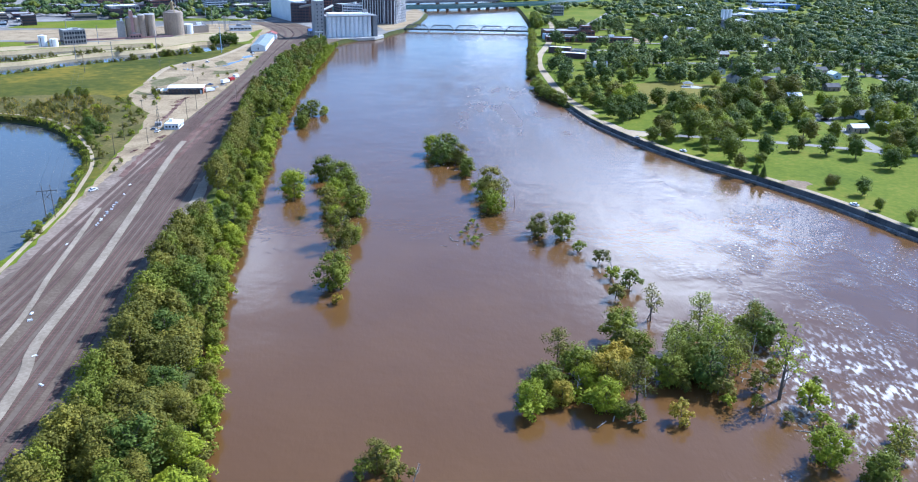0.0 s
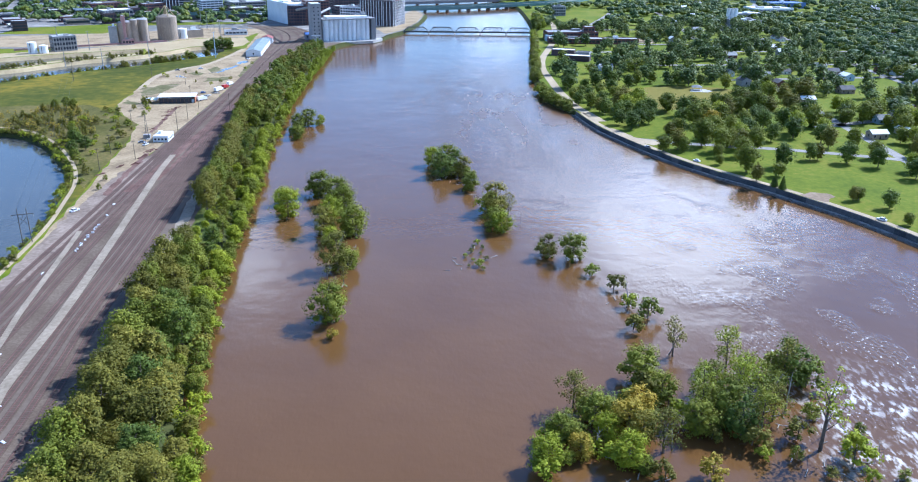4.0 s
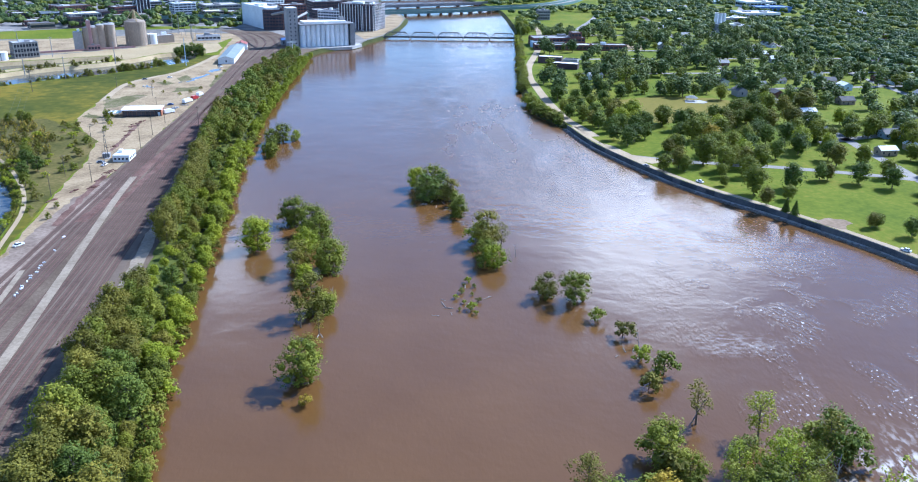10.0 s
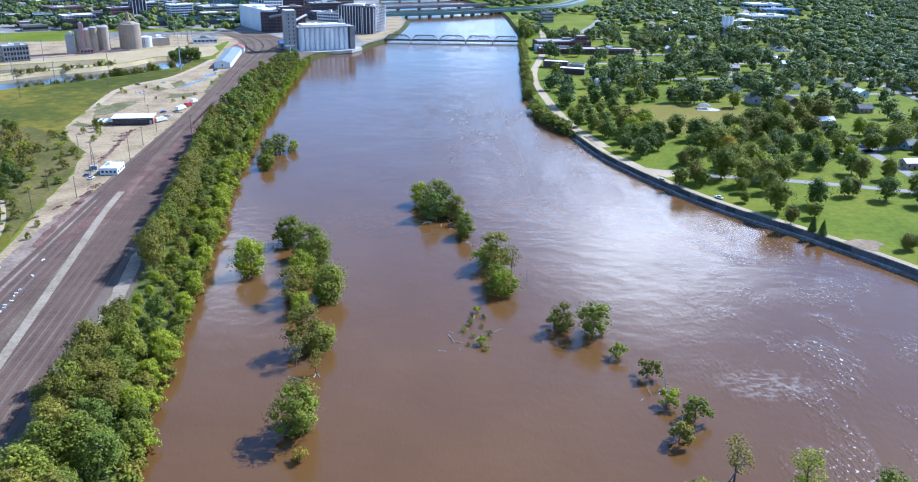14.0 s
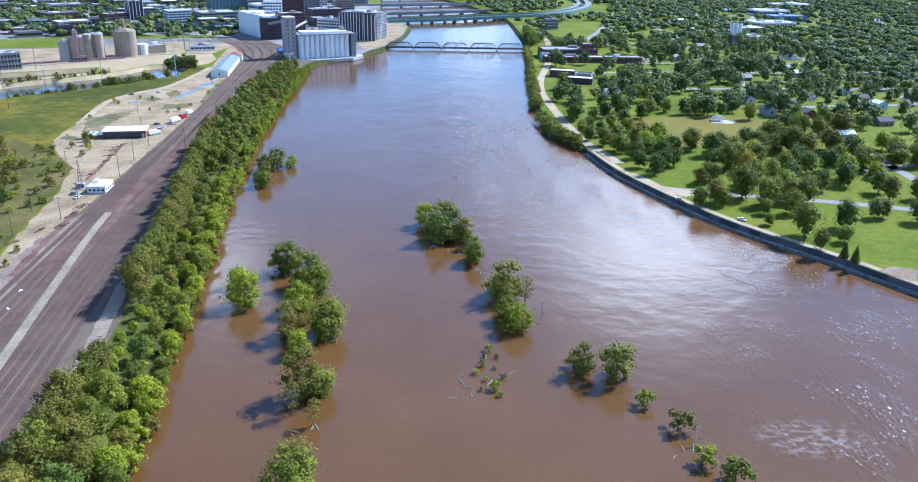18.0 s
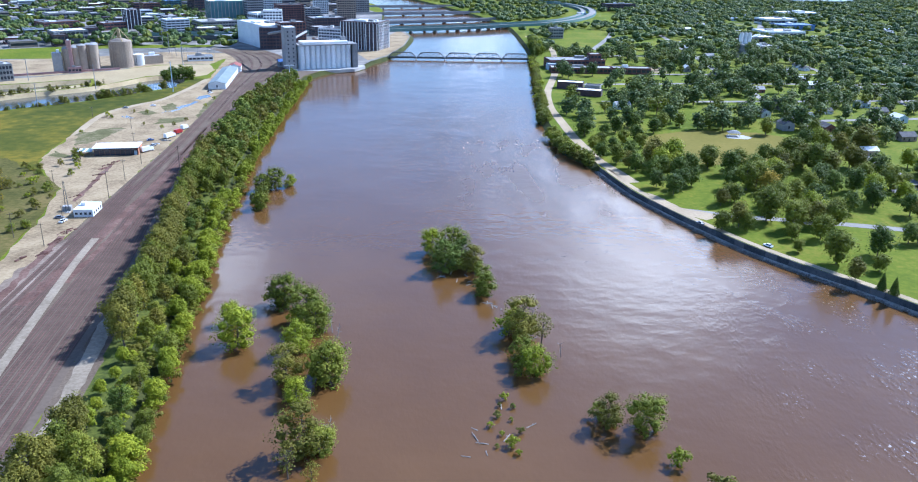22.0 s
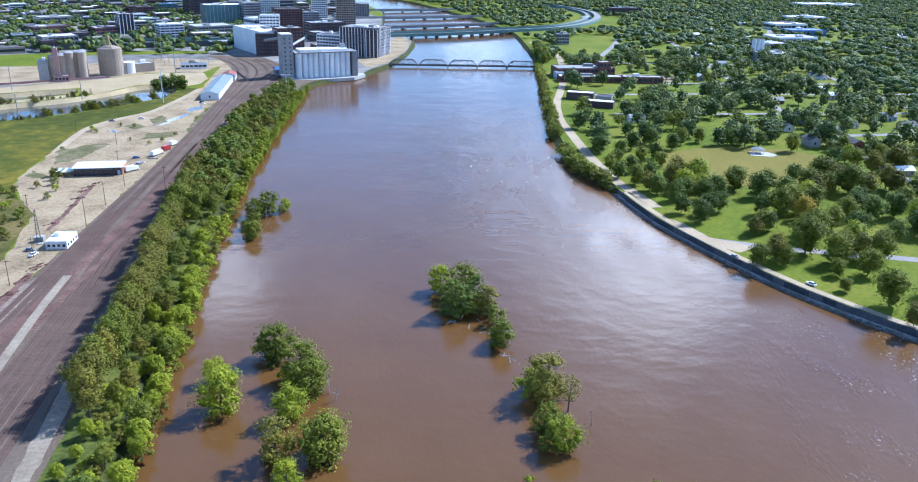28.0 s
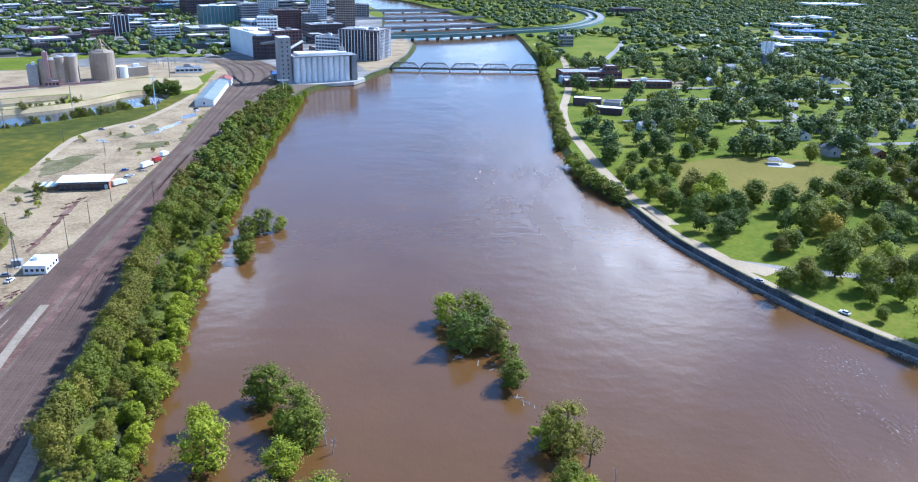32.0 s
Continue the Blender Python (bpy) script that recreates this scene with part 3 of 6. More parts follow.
make_tree("reed1", 94, 5, 1.4, 120, "yellow", 7, 0.0, sparse=0.9, leaf=0.5)
make_tree("gaunt", 97, 20, 4.2, 460, "bright", 12, 0.4, sparse=0.9, leaf=0.5)
make_tree("thin", 98, 14, 4.0, 560, "olive", 12, 0.2, sparse=0.9, leaf=0.5)

for i, (fol, h, r) in enumerate((("green", 15, 4.4), ("olive", 14, 4.6), ("bright", 15, 4.2), ("green", 12, 4.4))):
    make_tree("open%d" % i, 110 + i, h, r, 1150, fol, 18, 0.18, sparse=0.95, leaf=0.45)
TREE_WORDS = {"open": "slender flooded tree with loose crown", "bank": "broad-leaved tree with dense rounded crown", "park": "park tree with full round crown", "isle": "flooded tree with uneven leafy crown", "bush": "low leafy green shrub", "gaunt": "gaunt half-bare tree with leaf tufts", "thin": "thin tree with sparse foliage", "spruce": "dark narrow conifer"}
tree_rng = random.Random(5)




def scatter(name, items, label):
    """Trees too many to count, one mesh for each foliage: kind, x, y, z, height, width."""
    woods = {}
    for kind, x, y, z, h, wide in items:
        wood, crown, own = TREES[kind]
        for me in (wood, crown):
            key = me.materials[0]
            co = np.empty(len(me.vertices) * 3)
            me.vertices.foreach_get("co", co)
            a = tree_rng.uniform(0, 6.283)
            s = h / own
            c3 = co.reshape(-1, 3)
            p = np.stack([(c3[:, 0] * math.cos(a) - c3[:, 1] * math.sin(a)) * s * wide + x, (c3[:, 0] * math.sin(a) + c3[:, 1] * math.cos(a)) * s * wide + y, c3[:, 2] * s + z], 1)
            shape = woods.setdefault(key, Shape())
            n = len(shape.v)
            shape.v += p.tolist()
            shape.f += [[i + n for i in poly.vertices] for poly in me.polygons]
    for key, shape in woods.items():
        setting(name, shape, key, label, "trees", "stuff")


def plant(kind, x, y, z, height, group, where, wide=1.0):
    wood, crown, own = TREES[kind]
    words = TREE_WORDS[kind.rstrip("0123456789")]
    bush = kind.startswith("bush")
    t = thing("shrub" if bush else group.split()[-1] + "_tree", words + " " + where, "shrub" if bush else "tree", "" if bush else "trees of the " + " ".join(group.split()[:-1]), (x, y, z), tree_rng.uniform(0, 360))
    s = height / own
    t.scale = (s * wide, s * wide, s)
    part("trunk", wood, None, t)
    part("crown", crown, None, t)
    return t


# bank wood between the yard and the river: the near stretch tree by tree, the far one joined
for i, (fol, h, r) in enumerate((("green", 15, 5.2), ("olive", 16, 5.4), ("bright", 11, 4.4), ("dark", 13, 5.0))):
    make_tree("farbank%d" % i, 30 + i, h, r, 650, fol, 13, 0.1, leaf=0.95)
far_bank = []


def row_x(y):
    """The line of trunks of the tall western row."""
    return x_at(YARD_E, y) + float(np.interp(y, [300, 325, 362, 375, 560, 620, 740, 895], [13.0, 15.0, 15.0, 12.0, 12.0, 8.5, 8.5, 20.0]))


y = 60.0
while y < 600:
    clearing = 322 < y < 364
    tall = tree_rng.uniform(4, 7.5) if clearing else tree_rng.uniform(14.5, 19)
    kind = "bank%d" % (tree_rng.choice([2, 6, 6]) if clearing else tree_rng.choice([1, 4, 1, 4, 7, 0]))
    plant(kind, row_x(y) + tree_rng.uniform(-1.2, 1.2), y, G, tall, "bank wood bank", "on the river bank", tree_rng.uniform(0.95, 1.15))
    y += tree_rng.uniform(7, 10) if clearing else tree_rng.uniform(5.5, 7.5)
y = 60.0
while y < 895:
    left, right = row_x(y) + (6.5 if y < 600 else 0.0), x_at(WEST, y) + 2.5
    x = left + tree_rng.uniform(0, 3)
    while x < right:
        edge = right - x < 6.5
        # a weedy clearing runs between the tall western row and the river shrubs
        open_strip = 300 < y < 540 and not edge
        bare = 335 < y < 366 and x < -108
        tall = tree_rng.uniform(6, 10) if edge else tree_rng.uniform(5, 11) if open_strip else tree_rng.uniform(10, 16)
        if tree_rng.random() < (0.5 if open_strip else 0.95) and not bare:
            wide = tree_rng.uniform(1.0, 1.25) * (1.15 if y < 300 else 1.0)
            yy = y + tree_rng.uniform(-3, 3)
            z = 1.2 if edge else G
            if y < 560:
                kind = tree_rng.choice(["bank2", "bank6", "bank6", "bank3"] if y > 290 else ["bank3", "bank0", "bank6", "bank4"]) if edge else "bank%d" % tree_rng.choice([0, 3, 2, 1, 7, 0, 5, 4] if y > 290 else [1, 4, 7, 5, 0, 4, 1])
                plant(kind, x, yy, z, tall, "bank wood bank", "on the river bank", wide)
            else:
                kind = "farbank%d" % (tree_rng.choice([2, 2, 0]) if edge else tree_rng.choice([0, 1, 1, 3, 0]))
                far_bank.append((kind, x, yy, z, tall * 0.92, wide * 1.05))
        x += tree_rng.uniform(6.5, 9.5)
    y += 7.5 if y < 500 else 8.5
y = 70.0
while y < 920:
    x = x_at(WEST, y)
    if y < 600:
        plant("bush%d" % tree_rng.choice([0, 0, 1, 3]), x + tree_rng.uniform(0.0, 3.0), y, 0.0, tree_rng.uniform(3.5, 6.5), "", "at the water's edge", 1.3)
    else:
        far_bank.append(("farbank2", x + tree_rng.uniform(0, 2.5), y, 0.0, tree_rng.uniform(4, 7), 1.2))
    y += tree_rng.uniform(4.5, 7.5)
scatter("bank_trees", far_bank, "dense trees along the far river bank")

weeds, undergrowth = random.Random(44), []
for i in range(210):
    y = weeds.uniform(295, 545)
    x = weeds.uniform(row_x(y) + 3.0, x_at(WEST, y) - 4.0)
    if weeds.random() < 0.35 and not 325 < y < 368:
        continue
    undergrowth.append((weeds.choice(["bush0", "bush1", "bush3", "bush3", "bush1"]), x, y, G, weeds.uniform(1.2, 3.4), weeds.uniform(1.2, 1.7)))
scatter("undergrowth", undergrowth, "tangled green undergrowth in the bank clearing")

# flooded islands: x, y, height, kind
ISLES = [(-73, 409, 13, "isle3"), (-89, 395, 9, "isle2"), (-83, 378, 15, "isle2"), (-62, 395, 15, "isle0"), (-58, 388, 12, "isle3"), (-62, 374, 12, "isle2"), (-62, 354, 14, "isle1"), (-49, 354, 14, "isle3"),
         (-51, 317, 16.5, "isle1"), (-53, 306, 10, "thin"), (-46, 301, 8, "thin"), (-47, 270, 16, "isle0"), (-57, 342, 9, "isle2"), (-18, 467, 12, "isle2"), (-9, 462, 15, "isle0"), (-12, 446, 15, "isle5"), (-5, 452, 13, "isle5"),
         (0, 447, 12, "isle1"), (3, 438, 7, "bush1"), (3, 421, 10, "isle3"), (15, 386, 16.5, "isle1"), (21, 379, 12, "thin"), (13, 393, 9, "isle2"), (17, 360, 11, "isle2"), (13, 368, 10, "isle0"), (-112, 556, 10, "isle3"), (-107, 525, 9, "isle3"), (-106, 562, 13, "isle0"), (-99, 568, 7, "isle2"),
         (-109, 540, 9, "isle0"), (35, 331, 11, "isle1"), (45, 328, 13.5, "isle0"), (50, 313, 5, "bush0"), (57, 300, 6, "bush3"), (59, 284, 5.5, "bush0"), (58, 267, 6, "bush3"), (65, 276, 7.5, "bush1"), (67, 249, 13, "thin"),
         (21, 192, 10, "isle2"), (31, 218, 13, "open1"), (36, 211, 11, "isle3"), (53, 230, 14.5, "isle0"), (44, 205, 13, "isle4"), (47, 200, 12, "open1"), (42, 192, 11, "isle2"), (52, 198, 14, "open1"), (72, 214, 14, "isle0"), (77, 220, 17, "open2"), (81, 208, 15, "open0"), (75, 206, 12, "isle5"), (86, 213, 12, "open1"), (69, 222, 13, "open2"), (84, 219, 13, "open3"), (63, 207, 10, "isle3"), (90, 205, 6, "bush3"), (97, 214, 5, "bush1"), (104, 200, 4, "bush0"), (108, 208, 3, "bush1"), (101, 186, 4, "bush0"), (92, 188, 3, "bush3"), (86, 196, 3.5, "bush1"), (78, 196, 4, "bush0"), (110, 188, 3, "bush1"), (118, 180, 5, "bush0"), (114, 172, 6, "bush1"), (48, 212, 12, "isle4"), (38, 203, 9, "isle2"), (26, 203, 9, "isle3"), (57, 222, 10, "isle0"),
         (95, 232, 15, "thin"), (66, 214, 14, "open0"), (82, 228, 14, "open2"), (99, 234, 15, "isle5"), (94, 200, 23, "gaunt"), (100, 194, 8, "bush0"), (95, 170, 12, "isle2"), (62, 187, 6, "bush2"), (112, 168, 14, "thin"), (-20, 164, 9, "isle1"),
         (30, 196, 8, "isle4"), (82, 242, 14, "open2"), (104, 162, 10, "isle3"), (-14, 159, 6, "bush3"), (50, 187, 5, "bush3"), (73, 228, 11, "open3"), (90, 226, 11, "open0"), (6, 345, 2.5, "bush0"), (6, 321, 3.2, "bush0"), (3, 335, 2, "bush1"), (-44, 258, 3.5, "bush2"),
         (8, 340, 1.6, "bush1"), (4, 341, 1.4, "bush3"), (1, 330, 1.8, "bush0"), (7, 333, 1.3, "bush1"), (9, 327, 1.9, "bush3"), (4, 326, 1.5, "bush0"), (2, 320, 1.2, "bush1"), (8, 317, 1.7, "bush0")]
for x, y, h, kind in ISLES:
    plant(kind, x, y, 0.0, h, "flooded islands island", "in flood water", 1.2)
    if kind.startswith("isle") and tree_rng.random() < (0.75 if y > 255 else 0.9):
        a = tree_rng.uniform(0, 6.28)
        if y < 255:
            plant(tree_rng.choice(["bush0", "bush0", "bush1"]), x - 4.0 * math.cos(a), y - 4.0 * math.sin(a), 0.0, h * tree_rng.uniform(0.4, 0.65), "flooded islands island", "in flood water", 1.4)
        plant(tree_rng.choice(["bush0", "bush1", "bush3", "isle3"]), x + 4.5 * math.cos(a), y + 4.5 * math.sin(a), 0.0, h * tree_rng.uniform(0.4, 0.6), "flooded islands island", "in flood water", 1.3)


def dead_tree(x, y, h, label):
    rng = random.Random(int(x * 13 + y * 7))
    t = thing("dead_tree", label, "tree", "", (x, y, 0), rng.uniform(0, 360))
    lean = rng.uniform(0.05, 0.35)
    top = Vector((lean * h, 0, h * 0.92))
    part("trunk", Shape().tube((0, 0, -0.6), top, 0.02 * h + 0.05, 0.05, 6), M_DEADWOOD, t)
    for i in range(9):
        k = rng.uniform(0.3, 0.95)
        a, r = rng.uniform(0, 6.28), h * rng.uniform(0.15, 0.35) * (1.1 - k * 0.6)
        q = top * k
        part("branch", Shape().tube(q, q + Vector((math.cos(a) * r, math.sin(a) * r, r * rng.uniform(0.2, 1.0))), 0.07, 0.02, 4), M_DEADWOOD, t)


for x, y, h in ((-52, 388, 8), (-50, 384, 6), (-46, 322, 9), (91, 217, 13), (88, 224, 11), (98, 207, 8), (61, 292, 6), (66, 250, 10), (-11, 158, 7), (27, 372, 6), (6, 430, 5), (55, 200, 8), (34, 199, 8), (108, 196, 6), (20, 400, 5)):
    dead_tree(x, y, h, "bare dead tree leaning in flood water")
drift = random.Random(12)
for cx, cy, n, spread in ((2, 432, 9, 6), (8, 412, 7, 4), (5, 333, 5, 9), (95, 200, 16, 12), (-10, 440, 8, 7), (45, 190, 8, 8), (-48, 300, 4, 5), (57, 292, 5, 5), (-3, 318, 3, 4), (102, 182, 10, 9), (88, 214, 8, 6)):
    for i in range(n):
        x, y, a, l = cx + drift.uniform(-1, 1) * spread, cy + drift.uniform(-1, 1) * spread, drift.uniform(0, 3.14), drift.uniform(1.2, 4.5)
        log = thing("driftwood", "grey driftwood log lying in flood water", "log", "driftwood", (x, y, 0.05), math.degrees(a))
        part("log", Shape().tube((-l / 2, 0, 0), (l / 2, 0, drift.uniform(-0.1, 0.3)), 0.16, 0.09, 6), M_DEADWOOD, log)
        part("snag", Shape().tube((l * 0.1, 0, 0), (l * 0.3, l * 0.18, 0.25), 0.07, 0.03, 4), M_DEADWOOD, log)

MEADOWS = [[(118, 640), (132, 618), (166, 612), (208, 631), (244, 683), (218, 706), (173, 712), (131, 690)], [(95, 560), (119, 490), (150, 452), (205, 345), (300, 250), (330, 330), (220, 440), (175, 490), (150, 530)], [(132, 1130), (196, 1150), (251, 1428), (203, 1460), (125, 1241)], [(118, 905), (200, 900), (205, 960), (120, 965)], [(300, 1000), (390, 1000), (390, 1060), (310, 1050)]]

# ---- more materials ----
M_STEEL = mat("dark_steel", [(0.03, 0.04, 0.045), (0.06, 0.07, 0.07)], 0.7, 0.3, 3.0)
M_RUST = mat("rusty_steel", [(0.09, 0.04, 0.03), (0.17, 0.08, 0.06)], 0.85, 0.1, 1.5)
M_WHITE = mat("white_paint", [(0.55, 0.57, 0.58), (0.74, 0.75, 0.75)], 0.7, 0.06, 0.8, objvar=0.2)
M_ROOFWHITE = mat("white_roof", [(0.6, 0.6, 0.58), (0.8, 0.79, 0.76)], 0.8, 0.05, 0.5)
M_ROOFGREY = mat("grey_roof", [(0.2, 0.2, 0.2), (0.38, 0.37, 0.36)], 0.85, 0.05, 0.5, objvar=0.4)
M_ROOFDARK = mat("dark_roof", [(0.05, 0.05, 0.055), (0.12, 0.11, 0.11)], 0.85, 0.05, 0.5, objvar=0.3)
M_ROOFRED = mat("red_roof", [(0.22, 0.06, 0.045), (0.3, 0.1, 0.08)], 0.85, 0.1, 1.0)
M_ROOFMETAL = mat("metal_roof", [(0.2, 0.23, 0.22), (0.3, 0.33, 0.31)], 0.5, 0.1, 1.0, metal=0.3)
M_BRICK = mat("brick_wall", [(0.11, 0.05, 0.04), (0.18, 0.085, 0.065)], 0.9, 0.1, 1.5, objvar=0.3)
M_DARKBRICK = mat("dark_brick_wall", [(0.05, 0.032, 0.035), (0.09, 0.06, 0.06)], 0.9, 0.1, 1.5, objvar=0.3)
M_TAN = mat("tan_concrete", [(0.24, 0.19, 0.145), (0.36, 0.29, 0.22)], 0.9, 0.08, 0.8, objvar=0.2)
M_GREYWALL = mat("grey_concrete_wall", [(0.2, 0.2, 0.2), (0.32, 0.31, 0.3)], 0.9, 0.08, 0.8, objvar=0.3)
M_GLASS = mat("window_glass", [(0.02, 0.025, 0.035), (0.04, 0.05, 0.07)], 0.12, 0.1, 0.5)
M_TEALGLASS = mat("teal_glass", [(0.06, 0.13, 0.15), (0.10, 0.19, 0.2)], 0.2, 0.1, 0.5)
M_BLUE = mat("blue_paint", [(0.04, 0.10, 0.28), (0.08, 0.16, 0.36)], 0.6, 0.1, 1.0)
M_PALEBLUE = mat("pale_blue_metal", [(0.28, 0.38, 0.48), (0.4, 0.5, 0.58)], 0.6, 0.1, 1.0)
M_ORANGE = mat("orange_paint", [(0.4, 0.16, 0.08), (0.5, 0.22, 0.12)], 0.8, 0.1, 1.0)
M_GREEN = mat("green_steel", [(0.09, 0.17, 0.16), (0.14, 0.23, 0.21)], 0.7, 0.1, 1.0)
M_PINK = mat("pinkish_masonry", [(0.3, 0.17, 0.16), (0.42, 0.26, 0.24)], 0.9, 0.1, 1.0)
M_RUBBER = mat("rubber", [(0.015, 0.015, 0.015), (0.03, 0.03, 0.03)], 0.9, 1.0, 5.0)
M_CARS = [mat("car_paint_%s" % n, [c, c], 0.3, 1.0, 5.0) for n, c in (("white", (0.75, 0.75, 0.75)), ("grey", (0.2, 0.21, 0.22)), ("black", (0.02, 0.02, 0.025)), ("red", (0.35, 0.03, 0.03)), ("blue", (0.04, 0.09, 0.25)))]
M_TIE = mat("worn_ties", [(0.075, 0.05, 0.038), (0.12, 0.083, 0.065)], 0.95, 0.2, 2.0, island=True)
M_OILED = mat("oiled_ballast", [(0.080, 0.053, 0.038), (0.120, 0.083, 0.059)], 0.95, 0.05, 0.9, spec=0.2)
M_PALEBALLAST = mat("pale_ballast", [(0.112, 0.083, 0.060), (0.155, 0.117, 0.086)], 0.95, 0.04, 0.7, spec=0.2)
M_RIPRAP = mat("wet_riprap", [(0.09, 0.08, 0.07), (0.22, 0.195, 0.165)], 0.7, 0.4, 2.0, bump=0.1)
M_ROAD = mat("worn_road", [(0.17, 0.155, 0.14), (0.28, 0.255, 0.225)], 0.9, 0.02, 0.4)
M_WEEDS = mat("dry_weeds", [(0.09, 0.085, 0.035), (0.13, 0.12, 0.05), (0.24, 0.19, 0.12)], 0.95, 0.12, 0.9, spec=0.1)
M_PATH = mat("pale_path", [(0.29, 0.215, 0.125), (0.42, 0.325, 0.20)], 0.9, 0.05, 0.8)


setting("dry_lawn", patch(MEADOWS[0], G + 0.05), M_DRYLAWN, "open park lawn burnt dry by summer", "lawn")

# ---- railway yard ----
def yard_line(f, y0, y1):
    out = []
    y = y0
    while y <= y1:
        a, b = x_at(YARD_W, y), x_at(YARD_E, y)
        out.append((a + (b - a) * f, y))
        y += 12.0
    return out


yard_rng = random.Random(3)
TRACKS = [(0.10, 60, 1110), (0.19, 60, 560), (0.27, 60, 1110), (0.35, 60, 640), (0.42, 60, 520), (0.56, 60, 700), (0.63, 60, 1100), (0.70, 60, 620), (0.77, 60, 1110), (0.845, 60, 760), (0.92, 60, 1110), (0.44, 720, 1110), (0.97, 900, 1060)]
for f, y0, y1 in TRACKS:
    line = yard_line(f, y0, y1)
    t = thing("railway_track", "rusty railway track on worn ties in ballast", "railway track", "tracks of the yard")
    part("track_bed", ribbon(line, 1.35, G + 0.13), M_OILED, t, "dark oil-stained ballast")
    for side in (-0.72, 0.72):
        part("rail", ribbon(away(line, side), 0.09, G + 0.34, ribbon(away(line, side), 0.11, G + 0.26)), M_RUST, t, "rusty steel rail")
    ties = Shape()
    total = span(line)
    s = 1.0
    while s < total - 1 and s < 560:
        (x, y), way = along(line, s)
        ties.box(x, y, G + 0.11, 0.26, 2.4, 0.05, way)
        s += 0.95
    tagged(part("tie_course", ties, M_TIE, t, "weathered timber ties"), kind="stuff")
for f, y0, y1, w in ((0.235, 60, 520, 0.9), (0.31, 60, 500, 1.0), (0.595, 60, 560, 0.9), (0.665, 60, 600, 0.8), (0.735, 60, 640, 0.8), (0.81, 60, 700, 0.8), (0.965, 250, 520, 1.9), (0.03, 60, 470, 1.6)):
    setting("gravel_strip", ribbon(yard_line(f, y0, y1), w, G + 0.12), M_PALEBALLAST, "paler strip of gravel between tracks", "gravel")
setting("haul_road", ribbon(smooth_line([(-136, 130), (-142, 216), (-147, 248), (-151, 265), (-161, 319), (-166, 345)]), 1.1, G + 0.36), M_STRIP, "pale worn wheel track in the yard", "track")
setting("yard_road", patch(rough_edge([(-117, 256), (-120, 300), (-126, 345), (-132, 382), (-134, 400), (-130, 398), (-122, 350), (-115, 300), (-113.5, 262)], 2.0, 0.7), G + 0.155), M_STRIP, "pale dirt road beside the wood", "track")


M_RUSTGRAVEL = mat("rust_stained_gravel", [(0.085, 0.045, 0.034), (0.14, 0.078, 0.058), (0.20, 0.125, 0.095)], 0.95, 0.1, 0.9, spec=0.2)
M_DUSTY = mat("dusty_ballast", [(0.12, 0.086, 0.064), (0.20, 0.15, 0.112), (0.29, 0.225, 0.17)], 0.95, 0.05, 0.6, spec=0.2)
for line, w in (([(-167, 400), (-166, 453), (-168, 491), (-168, 527), (-170, 571), (-171, 637), (-176, 720)], 2.6), ([(-160, 420), (-161, 451), (-162, 540), (-163, 626), (-170, 720)], 1.4), ([(-176, 395), (-180, 430), (-184, 473)], 1.6), ([(-200, 522), (-204, 555), (-209, 594)], 1.3), ([(-126, 420), (-134, 470), (-146, 540), (-154, 620)], 1.0)):
    setting("rust_stain", patch(rough_edge([(x - w, y) for x, y in line] + [(x + w, y) for x, y in line][::-1], 3, 0.9), G + 0.145), M_RUSTGRAVEL, "rust-stained gravel along old tracks", "gravel")
setting("dusty_ground", patch(rough_edge([(-170, 250), (-163, 300), (-166, 350), (-170, 400), (-172, 450), (-180, 470), (-184, 430), (-181, 370), (-175, 320), (-171, 280)], 4, 1.6), G + 0.125), M_DUSTY, "dusty pinkish ground at the edge of the yard", "gravel")
setting("dusty_ground", patch(rough_edge([(-160, 520), (-150, 560), (-162, 700), (-176, 830), (-190, 835), (-178, 700), (-172, 600)], 5, 2.0), G + 0.125), M_DUSTY, "dusty pinkish ground at the edge of the yard", "gravel")
litter = random.Random(14)
for k in range(11):
    u = k / 10
    blk = thing("concrete_block", "pale broken concrete block lying between tracks", "block", "blocks in the yard", (-157 - 5 * u + litter.uniform(-0.8, 0.8), 322 + 31 * u + litter.uniform(-1, 1), G + 0.1), litter.uniform(0, 180))
    part("block", Shape().prism([(-0.7, -0.3), (0.7, -0.35), (0.65, 0.35), (-0.6, 0.3)], 0, litter.uniform(0.3, 0.6), 0.85), M_WHITE, blk)
for x, y in ((-141, 233), (-143, 238), (-118, 194), (-128, 210), (-163, 366), (-160, 300), (-166, 381)):
    blk = thing("concrete_block", "pale broken concrete block lying between tracks", "block", "blocks in the yard", (x, y, G + 0.1), litter.uniform(0, 180))
    part("block", Shape().prism([(-0.9, -0.35), (0.9, -0.4), (0.8, 0.4), (-0.8, 0.35)], 0, litter.uniform(0.3, 0.5), 0.85), M_WHITE, blk)


